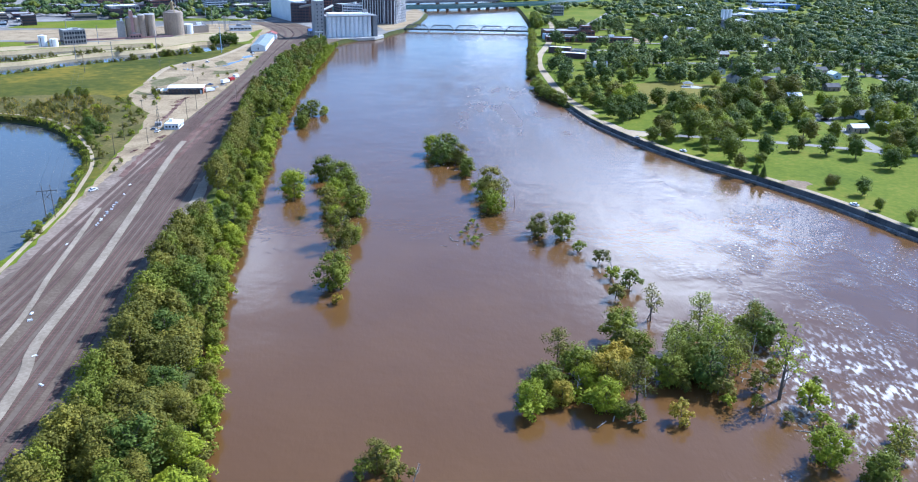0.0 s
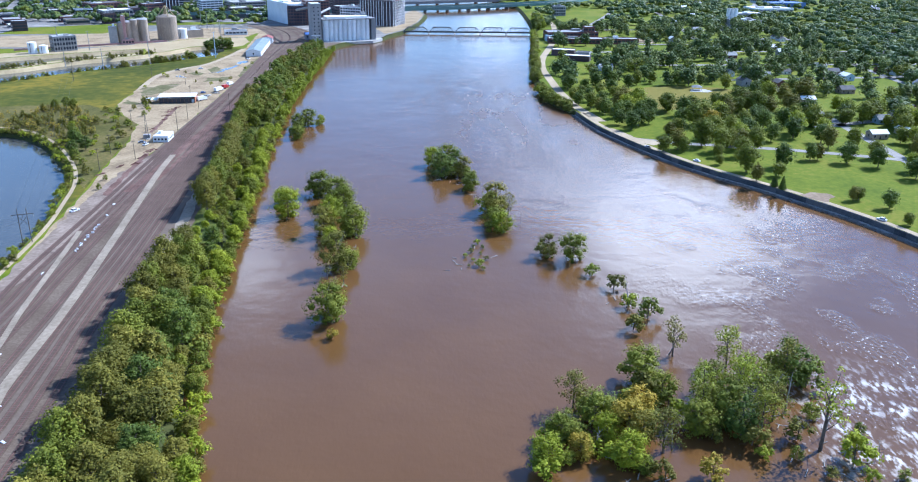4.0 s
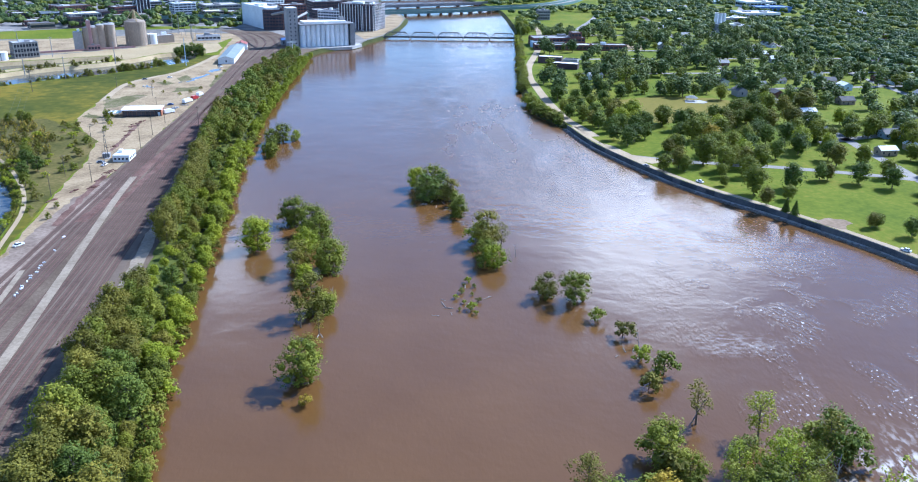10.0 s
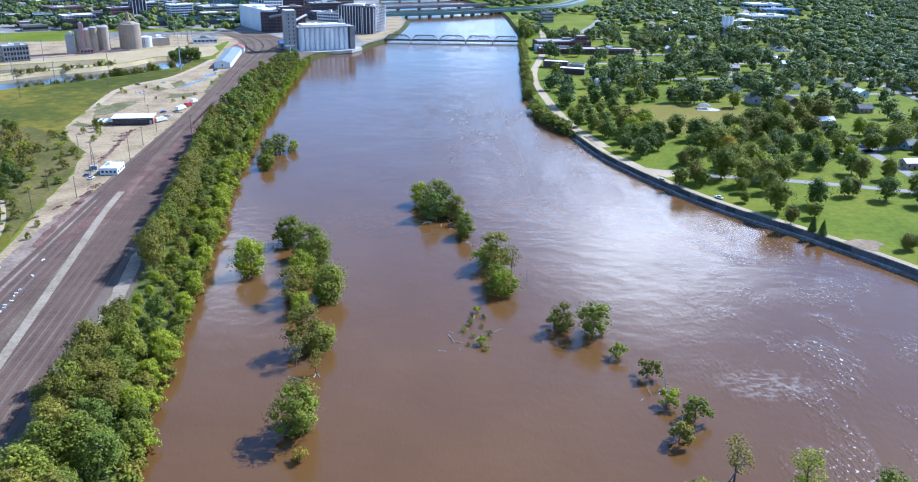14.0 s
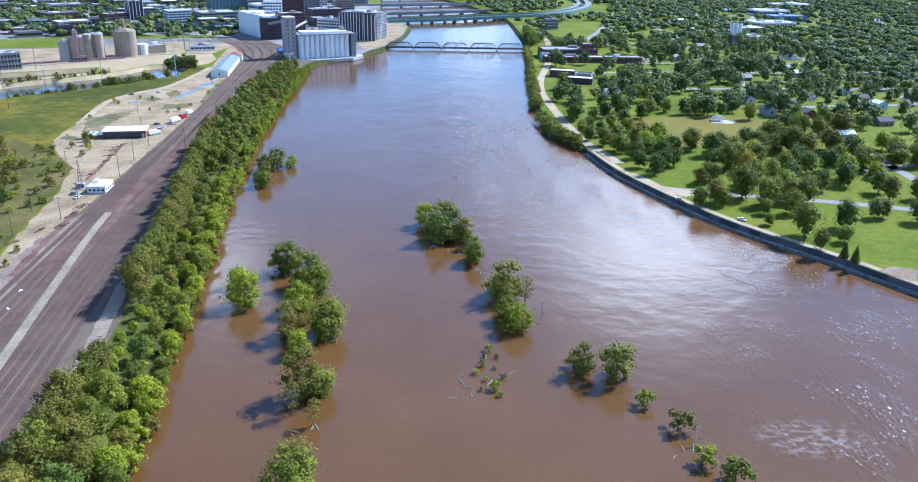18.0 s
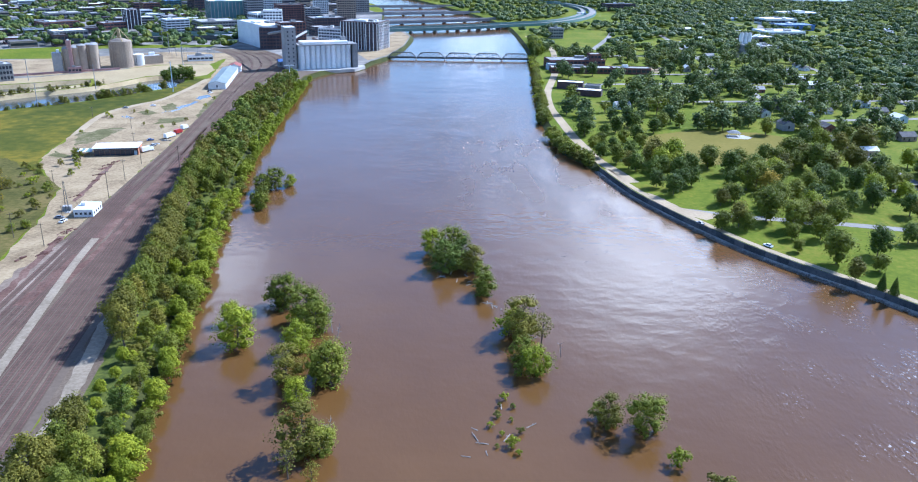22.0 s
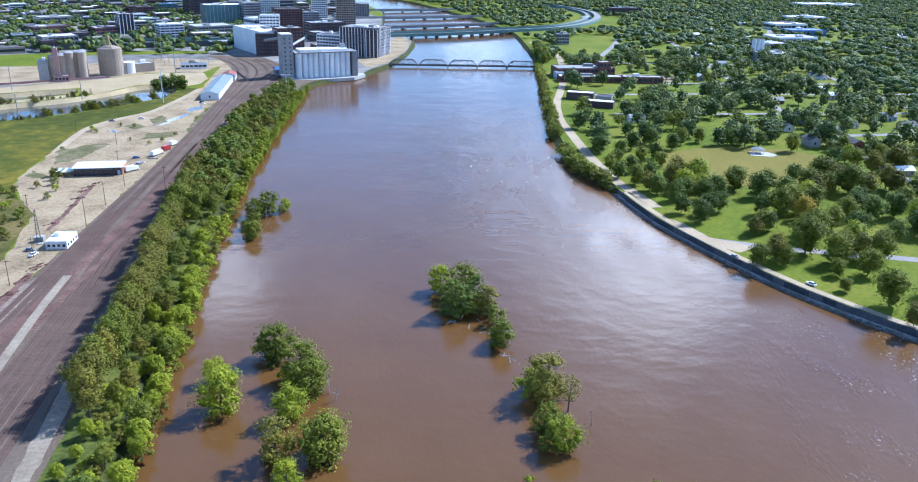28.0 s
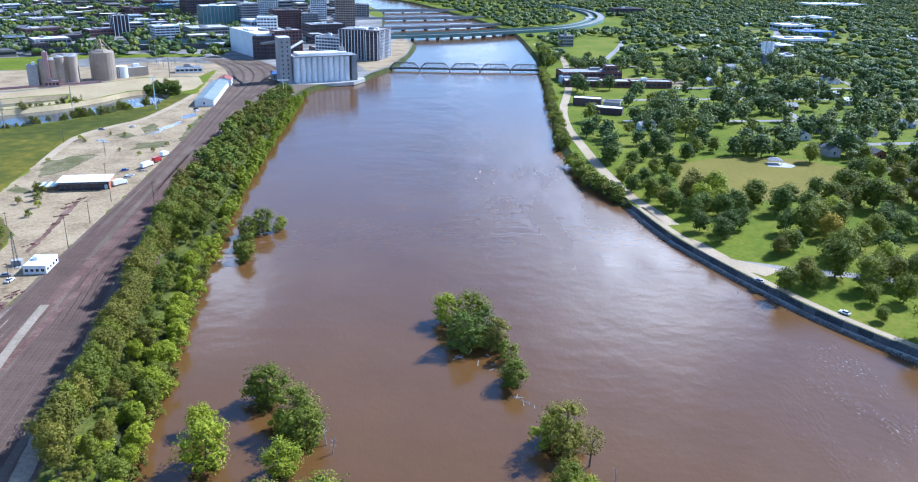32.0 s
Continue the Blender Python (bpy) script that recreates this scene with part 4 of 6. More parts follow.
# ---- small things ----
def car(x, y, turn, paint, z=G):
    t = thing("car", {0: "white", 1: "grey", 2: "black", 3: "red", 4: "blue"}[paint] + " parked car on the ground", "car", "", (x, y, z), turn)
    part("body", Shape().prism([(-2.2, -0.85), (2.2, -0.85), (2.2, 0.85), (-2.2, 0.85)], 0.35, 0.95, 0.97), M_CARS[paint], t)
    part("cabin", Shape().prism([(-1.5, -0.8), (0.9, -0.8), (0.9, 0.8), (-1.5, 0.8)], 0.95, 1.5, 0.75), M_GLASS, t, "dark windows")
    part("roof", Shape().prism([(-1.1, -0.62), (0.6, -0.62), (0.6, 0.62), (-1.1, 0.62)], 1.5, 1.56, 0.95), M_CARS[paint], t)
    for wx in (-1.4, 1.4):
        for wy in (-0.8, 0.8):
            wheel = part("wheel", Shape().tube((wx, wy - 0.1, 0.33), (wx, wy + 0.1, 0.33), 0.33, 0.33, 10), M_RUBBER, t)
            part("hub", Shape().tube((wx, wy - 0.11, 0.33), (wx, wy + 0.11, 0.33), 0.19, 0.19, 8), M_GREYWALL, wheel, "grey steel hub")
    return t


def truck(x, y, turn, paint, long=8.0, label="white box truck parked on dirt"):
    t = thing("truck", label, "truck", "", (x, y, G), turn)
    part("cargo_box", Shape().box(-1.0, 0, 0.9, long - 2.6, 2.4, 2.5), M_CARS[paint], t)
    part("cab", Shape().prism([(long / 2 - 2.2, -1.1), (long / 2, -1.1), (long / 2, 1.1), (long / 2 - 2.2, 1.1)], 0.7, 2.5, 0.88), M_CARS[paint], t)
    part("chassis", Shape().box(0, 0, 0.55, long, 1.0, 0.3), M_STEEL, t)
    for wx in (-long / 2 + 1.2, -long / 2 + 2.4, long / 2 - 1.1):
        for wy in (-1.05, 1.05):
            wheel = part("wheel", Shape().tube((wx, wy - 0.15, 0.5), (wx, wy + 0.15, 0.5), 0.5, 0.5, 10), M_RUBBER, t)
            part("hub", Shape().tube((wx, wy - 0.16, 0.5), (wx, wy + 0.16, 0.5), 0.28, 0.28, 8), M_GREYWALL, wheel, "grey steel hub")
    return t


def pole(x, y, h, label="weathered timber utility pole with crossarm", material=None, arm=1.2, r=0.17):
    t = thing("utility_pole", label, "utility pole", "", (x, y, G), 20)
    part("post", Shape().tube((0, 0, -0.5), (0, 0, h), r, r * 0.6, 8), material or M_BARK, t)
    if arm:
        part("crossarm", Shape().box(0, 0, h - 0.9, arm * 2, 0.14, 0.16), material or M_BARK, t)
        for k in (-1, 0, 1):
            part("insulator", Shape().tube((k * arm * 0.85, 0, h - 0.74), (k * arm * 0.85, 0, h - 0.5), 0.08, 0.05, 6), M_GREYWALL, t)
    return t


def lattice(x, y, h, w):
    t = thing("lattice_mast", "slender steel lattice mast on concrete foot", "mast", "", (x, y, G), 15)
    part("foot", Shape().box(0, 0, -0.2, w * 1.5, w * 1.5, 0.5), M_CONCRETE, t)
    for sx in (-1, 1):
        for sy in (-1, 1):
            part("leg", Shape().tube((sx * w / 2, sy * w / 2, 0.2), (sx * w * 0.12, sy * w * 0.12, h), 0.09, 0.05, 5), M_STEEL, t)
    n = int(h / 2)
    for i in range(n):
        z0, z1 = h * i / n, h * (i + 1) / n
        a, b = w / 2 * (1 - 0.76 * i / n), w / 2 * (1 - 0.76 * (i + 1) / n)
        for sx in (-1, 1):
            part("brace", Shape().tube((sx * a, -a, z0 + 0.2), (sx * b, b, z1), 0.04, 0.04, 4).tube((-a, sx * a, z0 + 0.2), (b, sx * b, z1), 0.04, 0.04, 4), M_STEEL, t)
    return t


for x, y, h in ((-185, 529, 15), (-189, 562, 12), (-192, 596, 11), (-168, 591, 13), (-226, 557, 7), (-191, 490, 9), (-271, 720, 9), (-204, 470, 12), (-196, 436, 13), (-212, 640, 9), (-232, 690, 9), (-186, 460, 11)):
    pole(x, y, h)
lattice(-196, 506, 16, 1.6)
for x, y, h in ((-287, 990, 20), (-355, 1134, 23), (-332, 1086, 22), (-249, 836, 26), (-319, 844, 21), (-300, 1030, 18), (-440, 905, 22), (-395, 880, 20), (-372, 775, 22), (-330, 760, 19)):
    pole(x, y, h, "tall grey steel transmission monopole with arms", M_PALEBLUE if (x, y) == (-249, 836) else M_GREYWALL, 1.8, 0.4)

hf = thing("h_frame_pylon", "timber H-frame power pylon beside the pond", "pylon", "", (-182, 332, G), 20)
for k in (-1.8, 1.8):
    part("post", Shape().tube((k, 0, -0.6), (k * 0.95, 0, 15), 0.2, 0.13, 8), M_BARK, hf)
part("crossarm", Shape().box(0, 0, 12.2, 8.4, 0.2, 0.28), M_BARK, hf)
part("brace", Shape().tube((-1.8, 0, 7.5), (1.8, 0, 11.5), 0.09, 0.09, 5), M_BARK, hf)
part("brace", Shape().tube((1.8, 0, 7.5), (-1.8, 0, 11.5), 0.09, 0.09, 5), M_BARK, hf)
for k in (-4, 0, 4):
    part("insulator", Shape().tube((k, 0, 12.2), (k, 0, 11.0), 0.1, 0.1, 6), M_GREYWALL, hf)
    wire = thing("power_line", "thin overhead power line over the pond", "cable", "overhead lines")
    for a, b in (((-182 + k * 0.94, 332 + k * 0.34, G + 11), (-300 + k * 0.94, 90 + k * 0.34, G + 13)), ((-182 + k * 0.94, 332 + k * 0.34, G + 11), (-330 + k, 700, G + 15))):
        sag = Shape().cable([Vector(a).lerp(Vector(b), i / 14) - Vector((0, 0, 14.3 * (i / 14) * (1 - i / 14))) for i in range(15)], 0.045)
        part("span", sag, M_STEEL, wire)
for x, y in ((-300, 90), (-330, 700)):
    pole(x, y, 17, "tall timber power pole with long crossarm", None, 4.2, 0.25)

for x, y, turn, paint in ((-180, 371, 60, 0), (-244, 770, 20, 0), (-192, 492, 80, 0), (-196, 497, 10, 1), (-200, 640, 60, 1), (-230, 640, 100, 2), (-207, 655, 40, 4), (194, 372, 128, 0), (135, 470, 125, 0), (113, 500, 120, 1), (-262, 760, 10, 1), (-215, 830, 60, 0), (-218, 838, 60, 2)):
    car(x, y, turn, paint)
for x, y, turn, paint, long, lab in ((-199, 626, 55, 0, 9.0, "white box truck parked beside the shed"), (-197, 664, 70, 0, 10.0, "white trailer truck parked on dirt"), (-195, 676, 70, 3, 7.0, "red truck parked on dirt"), (-195, 690, 75, 0, 7.0, "white truck parked by the weeds")):
    truck(x, y, turn, paint, long, lab)


def heap(x, y, size, material, label, category="scrap heap", turn=0.0, z=G):
    rng = random.Random(int(x * 7 + y))
    t = thing("scrap_heap", label, category, "", (x, y, z), turn)
    for i in range(int(6 + size * 1.5)):
        s = Shape().box(0, 0, 0, rng.uniform(0.8, 2.4), rng.uniform(0.2, 0.5), rng.uniform(0.2, 0.4), rng.uniform(-30, 30))
        px, py = rng.uniform(-size, size), rng.uniform(-size, size) * 0.35
        s.v = [(a + px, b + py, c + max(0.0, 0.6 - abs(px) / size * 0.5) * rng.uniform(0, 1)) for a, b, c in s.v]
        part("piece", s, material, t)


for x, y, size, turn in ((-207, 572, 3, 40), (-210, 585, 3, 70), (-210, 593, 3.5, 60), (-209, 600, 3, 60), (-203, 532, 3.5, 60), (-184, 478, 5, 75), (-183, 466, 5, 75), (-182, 452, 5, 78), (-189, 445, 3, 70), (-193, 430, 3, 70), (-205, 560, 2.5, 70)):
    heap(x, y, size, M_RUST, "low heap of rusty rail scrap and ties", turn=turn)
for x, y, size in ((-250, 728, 3), (-246, 724, 3), (-212, 640, 3), (-206, 636, 3), (-196, 655, 3), (-200, 646, 2.5)):
    heap(x, y, size, random.Random(int(x)).choice([M_WHITE, M_PALEBLUE, M_ROOFGREY]), "loose heap of pale builder's rubble")

# lot surfaces
M_PUDDLE = water("puddle", [(0.16, 0.14, 0.12), (0.2, 0.18, 0.15)], 0.08, ((0.5, 0.01),))
for pts in ([(-228, 744), (-222, 752), (-217, 770), (-213, 790), (-218, 792), (-223, 772), (-230, 752)], [(-216, 800), (-211, 812), (-213, 826), (-219, 820), (-221, 806)]):
    setting("puddle", patch(rough_edge(pts, 1.5, 1.4), G + 0.07), M_PUDDLE, "shallow rain puddle on the dirt lot", "puddle")
for pts in ([(-222, 706), (-204, 712), (-205, 732), (-222, 724)], [(-250, 640), (-262, 672), (-246, 692), (-236, 690), (-240, 650)], [(-254, 612), (-242, 607), (-241, 612), (-256, 624)], [(-236, 735), (-230, 742), (-240, 752), (-250, 745)], [(-208, 838), (-200, 842), (-200, 780), (-196, 730), (-199, 730), (-206, 780)], [(-226, 745), (-238, 770), (-232, 785), (-222, 762)], [(-217, 905), (-208, 850), (-200, 850), (-206, 930)]):
    setting("weed_patch", patch(rough_edge(pts, 1.5, 1.6), G + 0.075), M_WEEDS, "patch of dry weeds on the lot", "weeds")
setting("pond_path", ribbon(smooth_line([(-171, 262), (-176, 300), (-182, 345), (-190, 380), (-201, 418), (-222, 458), (-258, 505), (-300, 532), (-420, 548)]), 1.0, G + 0.06), M_PATH, "pale footpath round the pond", "path")
setting("meadow_road", ribbon(smooth_line([(-262, 668), (-270, 735), (-259, 772), (-246, 798), (-240, 850), (-238, 905)]), 2.6, G + 0.065), M_PATH, "pale dirt road along the meadow", "path")

M_ROUGH = mat("rough_grass", [(0.060, 0.060, 0.014), (0.105, 0.093, 0.024), (0.165, 0.125, 0.044)], 0.95, 0.04, 0.5, spec=0.1)
setting("rough_grass", patch(rough_edge([(-420, 600), (-345, 590), (-300, 606), (-275, 604), (-248, 578), (-222, 556), (-208, 512), (-199, 455), (-192, 405), (-200, 418), (-222, 462), (-258, 508), (-300, 534), (-420, 552)], 6, 2.5), G + 0.045), M_ROUGH, "rough brownish grass and weeds round the pond", "grass")

# shrubs on the lot, the pond and the creek
grow = random.Random(21)
for x, y, h in ((-263, 727, 4), (-258, 722, 3), (-249, 742, 3), (-239, 742, 3), (-232, 606, 6), (-238, 612, 5), (-230, 596, 5), (-224, 585, 4), (-222, 570, 4), (-236, 590, 4), (-259, 672, 3), (-205, 700, 3), (-202, 716, 3), (-203, 770, 3), (-204, 800, 3), (-211, 690, 3), (-183, 404, 3), (-227, 700, 2.5), (-186, 420, 3)):
    plant("bush%d" % grow.choice([0, 1, 3]), x, y, G, h, "", "on the dirt lot")
brush = []
for i in range(60):
    (x, y), way = along(POND, 20 + i * 5.2)
    x, y = x - grow.uniform(0, 3) + 3.5, y + grow.uniform(-2, 2)
    if (x > -420) and y < 545:
        brush.append(("bush%d" % grow.choice([0, 1, 1, 3]), x, y, 1.6, grow.uniform(2.5, 5), 1.25))
REEDS = [(-420, 590), (-338, 577), (-307, 568), (-300, 597), (-283, 598), (-249, 559), (-236, 523), (-232, 489), (-252, 500), (-278, 516), (-305, 526), (-420, 552)]
placed = 0
while placed < 520:
    x, y = grow.uniform(-420, -230), grow.uniform(485, 600)
    if inside((x, y), REEDS) and not inside((x, y), POND):
        placed += 1
        brush.append((grow.choice(["bush3", "reed0", "reed1", "reed0", "reed1", "reed1"]), x, y, G, grow.uniform(2.5, 4.8), 1.25))
for x, y, h in ((-238, 500, 9), (-232, 488, 10), (-243, 508, 9), (-286, 592, 9), (-292, 588, 8), (-280, 590, 8), (-226, 470, 8), (-222, 478, 9), (-216, 452, 8)):
    brush.append((grow.choice(["bank0", "bank5"]), x, y, G, h, 1.2))
for i in range(130):
    x, y = grow.uniform(-262, -195), grow.uniform(330, 585)
    if not inside((x, y), LOT) and not inside((x, y), POND):
        brush.append((grow.choice(["bush3", "bush1", "bush0"]), x, y, G, grow.uniform(2, 4.5), 1.3))
NEARBANK = [(-470, 596), (-388, 684), (-361, 728), (-322, 769), (-286, 811), (-257, 856)]
FARBANK = [(-500, 688), (-428, 748), (-393, 796), (-349, 837), (-314, 876)]
for i in range(130):
    (x, y), _ = along(NEARBANK, grow.uniform(0, span(NEARBANK)))
    tall = grow.uniform(2.5, 5) if y < 770 else grow.uniform(4, 9)
    brush.append((grow.choice(["bush1", "bush3", "farbank0", "farbank1"]), x + grow.uniform(-4, 2), y + grow.uniform(-1, 4), 1.5, tall, 1.1))
for i in range(90):
    (x, y), _ = along(FARBANK, grow.uniform(0, span(FARBANK)))
    brush.append((grow.choice(["bush3", "thin", "farbank1", "bush3"]), x + grow.uniform(-4, 4), y + grow.uniform(-3, 3), 2.0, grow.uniform(3, 6.5), 0.9))
for i in range(16):
    brush.append((grow.choice(["farbank0", "farbank3"]), -262 + grow.uniform(-14, 12), 905 + grow.uniform(-16, 18), 2.5, grow.uniform(9, 13), 1.2))
scatter("brushwood", brush, "mixed brush and small trees by water")


# ---- buildings ----
def block(name, label, category, corner, w, d, h, turn, wall, roof, floors=0, bays=0, glass=None, units=2, parapet=0.6, group="", pil=None):
    """A flat-roofed building from its front-left corner: walls, roof, parapets, a band of windows for each storey, piers between them and roof units."""
    t = thing(name, label, category, group, (*corner, G), turn)
    part("wall", Shape().prism([(0, 0), (w, 0), (w, d), (0, d)], -0.5, h), wall, t)
    part("roof", Shape().prism([(0.25, 0.25), (w - 0.25, 0.25), (w - 0.25, d - 0.25), (0.25, d - 0.25)], h, h + 0.12), roof, t)
    ring = Shape()
    for a, b, c, e in ((w / 2, 0.12, w, 0.24), (w / 2, d - 0.12, w, 0.24), (0.12, d / 2, 0.24, d - 0.5), (w - 0.12, d / 2, 0.24, d - 0.5)):
        ring.box(a, b, h, c, e, parapet)
    part("parapet", ring, wall, t)
    if floors:
        fh = h / (floors + 0.3)
        for i in range(floors):
            part("window_band", Shape().prism([(-0.06, -0.06), (w + 0.06, -0.06), (w + 0.06, d + 0.06), (-0.06, d + 0.06)], fh * (i + 0.42), fh * (i + 0.98)), glass or M_GLASS, t)
        if not bays:
            return t
        n = bays
        for i in range(n + 1):
            part("pier", Shape().box(w * i / n, -0.02, 0, min(0.8, w / n * 0.25), 0.36, h * 0.995), pil or wall, t)
        n2 = max(2, int(d / (w / n)))
        for i in range(1, n2 + 1):
            for xx in (-0.02, w + 0.02):
                part("pier", Shape().box(xx, d * i / n2 - 0.2, 0, 0.36, min(0.8, w / n * 0.25), h * 0.995), pil or wall, t)
    rng = random.Random(int(w * 31 + h * 7 + corner[0]))
    for i in range(units):
        s = rng.uniform(0.08, 0.2)
        part("roof_unit", Shape().box(rng.uniform(0.25, 0.75) * w, rng.uniform(0.25, 0.75) * d, h + 0.1, s * w + 1, s * d + 1, rng.uniform(1.2, 3)), M_GREYWALL if rng.random() < 0.6 else M_ROOFWHITE, t)
    return t


def gable(name, label, category, corner, w, d, h, rise, turn, wall, roof, windows=True, group=""):
    """A house or shed with a pitched roof, eaves, door and windows."""
    t = thing(name, label, category, group, (*corner, G), turn)
    part("wall", Shape().prism([(0, 0), (w, 0), (w, d), (0, d)], -0.3, h).add([(0, 0, h), (0, d, h), (0, d / 2, h + rise), (w, 0, h), (w, d, h), (w, d / 2, h + rise)], [(0, 2, 1), (3, 4, 5)]), wall, t)
    e = 0.4
    k = rise / (d / 2)
    for s in (0, 1):
        y0, y1 = (-e, d / 2) if s == 0 else (d + e, d / 2)
        z0, z1 = h - e * k, h + rise
        v = [(-e, y0, z0), (w + e, y0, z0), (w + e, y1, z1), (-e, y1, z1)]
        part("roof_slope", Shape().add(v + [(x, y, z + 0.18) for x, y, z in v], [(4, 5, 6, 7), (3, 2, 1, 0), (0, 1, 5, 4), (1, 2, 6, 5), (2, 3, 7, 6), (3, 0, 4, 7)]), roof, t)
    if windows:
        n = max(1, min(3, int(w / 3.5)))
        for i in range(n):
            part("door" if i == n // 2 else "window", Shape().box(w * (i + 0.5) / n, -0.03, 0.05 if i == n // 2 else h * 0.35, 1.0, 0.12, 2.0 if i == n // 2 else h * 0.4), M_GLASS, t)
        part("window", Shape().box(-0.03, d / 2, h * 0.35, 0.12, 1.2, h * 0.4), M_GLASS, t)
    return t


# shed with orange end wall and a ribbed canopy
shed = thing("shed", "long flat-roofed shed with open dark front and orange end", "shed", "", (-227, 613, G), 10)
part("wall", Shape().box(13, 6.9, 0, 25.6, 12.6, 4.4), M_DARKBRICK, shed)
part("roof", Shape().prism([(-0.6, -0.8), (26.4, -0.8), (26.4, 14), (-0.6, 14)], 4.6, 4.95), M_ROOFWHITE, shed, "white flat roof")
part("end_wall", Shape().box(26.0, 6.9, 0, 0.4, 13.0, 4.7), M_ORANGE, shed, "orange painted end wall")
for i in range(8):
    bay = part("bay_opening", Shape().box(2.0 + i * 3.0, 0.55, 0.1, 2.4, 0.12, 3.4), M_GLASS, shed)
    part("lintel", Shape().box(2.0 + i * 3.0, 0.5, 3.52, 2.6, 0.2, 0.22), M_GREYWALL, bay)
part("door", Shape().box(24.4, 0.5, 0.1, 1.6, 0.15, 2.6), M_PALEBLUE, shed)
can = thing("canopy", "low ribbed lean-to canopy in green and white", "canopy", "", (-238, 611, G), 10)
for i in range(6):
    part("roof_panel", Shape().box(0.8 + i * 1.7, 5, 2.6 + (i % 2) * 0.06, 1.6, 9, 0.15), M_ROOFWHITE if i % 2 else M_GREEN, can)
for x in (0.3, 9.6):
    for y in (0.8, 9.2):
        part("post", Shape().tube((x, y, 0), (x, y, 2.6), 0.1, 0.1, 6), M_STEEL, can)
# white hut
hut = block("hut", "white flat-roofed yard hut with dark windows", "hut", (-190, 499), 9, 13, 3.6, 4, M_WHITE, M_ROOFWHITE, 0, 0, units=1, parapet=0.2)
for i in range(4):
    for cx, cy, sx, sy in ((1.4 + i * 2.1, -0.03, 1.2, 0.1), (9.03, 2 + i * 3, 0.1, 1.2)):
        pane = part("window", Shape().box(cx, cy, 1.2, sx, sy, 1.2), M_GLASS, hut)
        part("window_sill", Shape().box(cx, cy, 1.08, sx + 0.16, sy + 0.16, 0.1), M_ROOFWHITE, pane)
        part("window_head", Shape().box(cx, cy, 2.41, sx + 0.14, sy + 0.1, 0.09), M_ROOFWHITE, pane)
box = block("tool_shed", "small grey tool shed with pale roof", "shed", (-199, 507), 4, 3, 2.4, 10, M_GREYWALL, M_ROOFGREY, units=0, parapet=0.1)
# long white warehouse with metal roof, and the red-roofed end house
gable("warehouse", "long white warehouse with grey metal roof", "warehouse", (-207, 851), 96, 15, 5, 2.2, 97, M_WHITE, M_ROOFMETAL)
gable("office_house", "small white house with red roof", "house", (-217, 950), 18, 12, 5.5, 2.5, 100, M_WHITE, M_ROOFRED)

# ---- grain silos west of the creek ----
big = thing("grain_silo", "big round tan concrete grain silo with roof frame", "silo", "", (-344, 974, G))
part("drum", Shape().tube((0, 0, -0.5), (0, 0, 26), 11.2, 11.2, 40), M_TAN, big, smooth=False)
part("lid", Shape().tube((0, 0, 26), (0, 0, 28.5), 11.0, 4.0, 40), M_TAN, big)
for i in range(4):
    a = math.pi / 2 * i + 0.6
    part("frame_leg", Shape().tube((10 * math.cos(a), 10 * math.sin(a), 26), (0.6 * math.cos(a), 0.6 * math.sin(a), 38), 0.6, 0.5, 6), M_SAND, big)
part("leg_tower", Shape().box(0, 0, 28, 2.2, 2.2, 9), M_SAND, big)
for i in range(24):
    a = i * math.pi / 12
    part("rib", Shape().box(11.2 * math.cos(a), 11.2 * math.sin(a), 0, 0.25, 0.5, 26, math.degrees(a)), M_TAN, big)
for (x, y), r, h in (((-381, 932), 3.6, 23), ((-375, 938), 3.6, 23), ((-378, 944), 3.6, 23), ((-370, 942), 4.2, 25), ((-367, 950), 4.2, 25), ((-361, 948), 4.2, 25), ((-364, 957), 4.2, 25)):
    bin_ = thing("grain_bin", "tall tan concrete grain bin in a cluster", "silo", "grain bins", (x, y, G))
    part("drum", Shape().tube((0, 0, -0.5), (0, 0, h), r, r, 24), M_TAN, bin_)
    part("cap", Shape().tube((0, 0, h), (0, 0, h + 1.2), r * 1.03, r * 0.5, 24), M_GREYWALL, bin_)
leg = block("elevator_leg", "slim reddish elevator tower among grain bins", "tower", (-379, 930), 4.2, 4.2, 30, 20, M_PINK, M_ROOFGREY, units=1)
block("feed_tower", "pale tower with blue cap at the mill", "tower", (-391, 923), 8.5, 8, 19, 20, M_GREYWALL, M_BLUE, units=1)
block("mill_annex", "low pinkish annex at the foot of the bins", "building", (-378, 925), 12, 7, 5, 25, M_PINK, M_ROOFGREY, 1, 4)
for x, y, r, h in ((-332, 987, 5.8, 11), (-442, 854, 4.2, 11), (-432, 857, 4.2, 7.5)):
    tank = thing("storage_tank", "round white steel storage tank with cone roof", "tank", "storage tanks", (x, y, G))
    part("shell", Shape().tube((0, 0, -0.2), (0, 0, h), r, r, 28), M_WHITE, tank)
    part("cone_roof", Shape().tube((0, 0, h), (0, 0, h + 1.0), r * 1.02, 0.4, 28), M_ROOFWHITE, tank)
    part("ladder", Shape().box(0, -r - 0.1, 0, 0.5, 0.12, h), M_STEEL, tank)
block("beige_store", "low beige windowless store building", "building", (-328, 989), 21, 14, 8, 38, M_TAN, M_ROOFGREY)
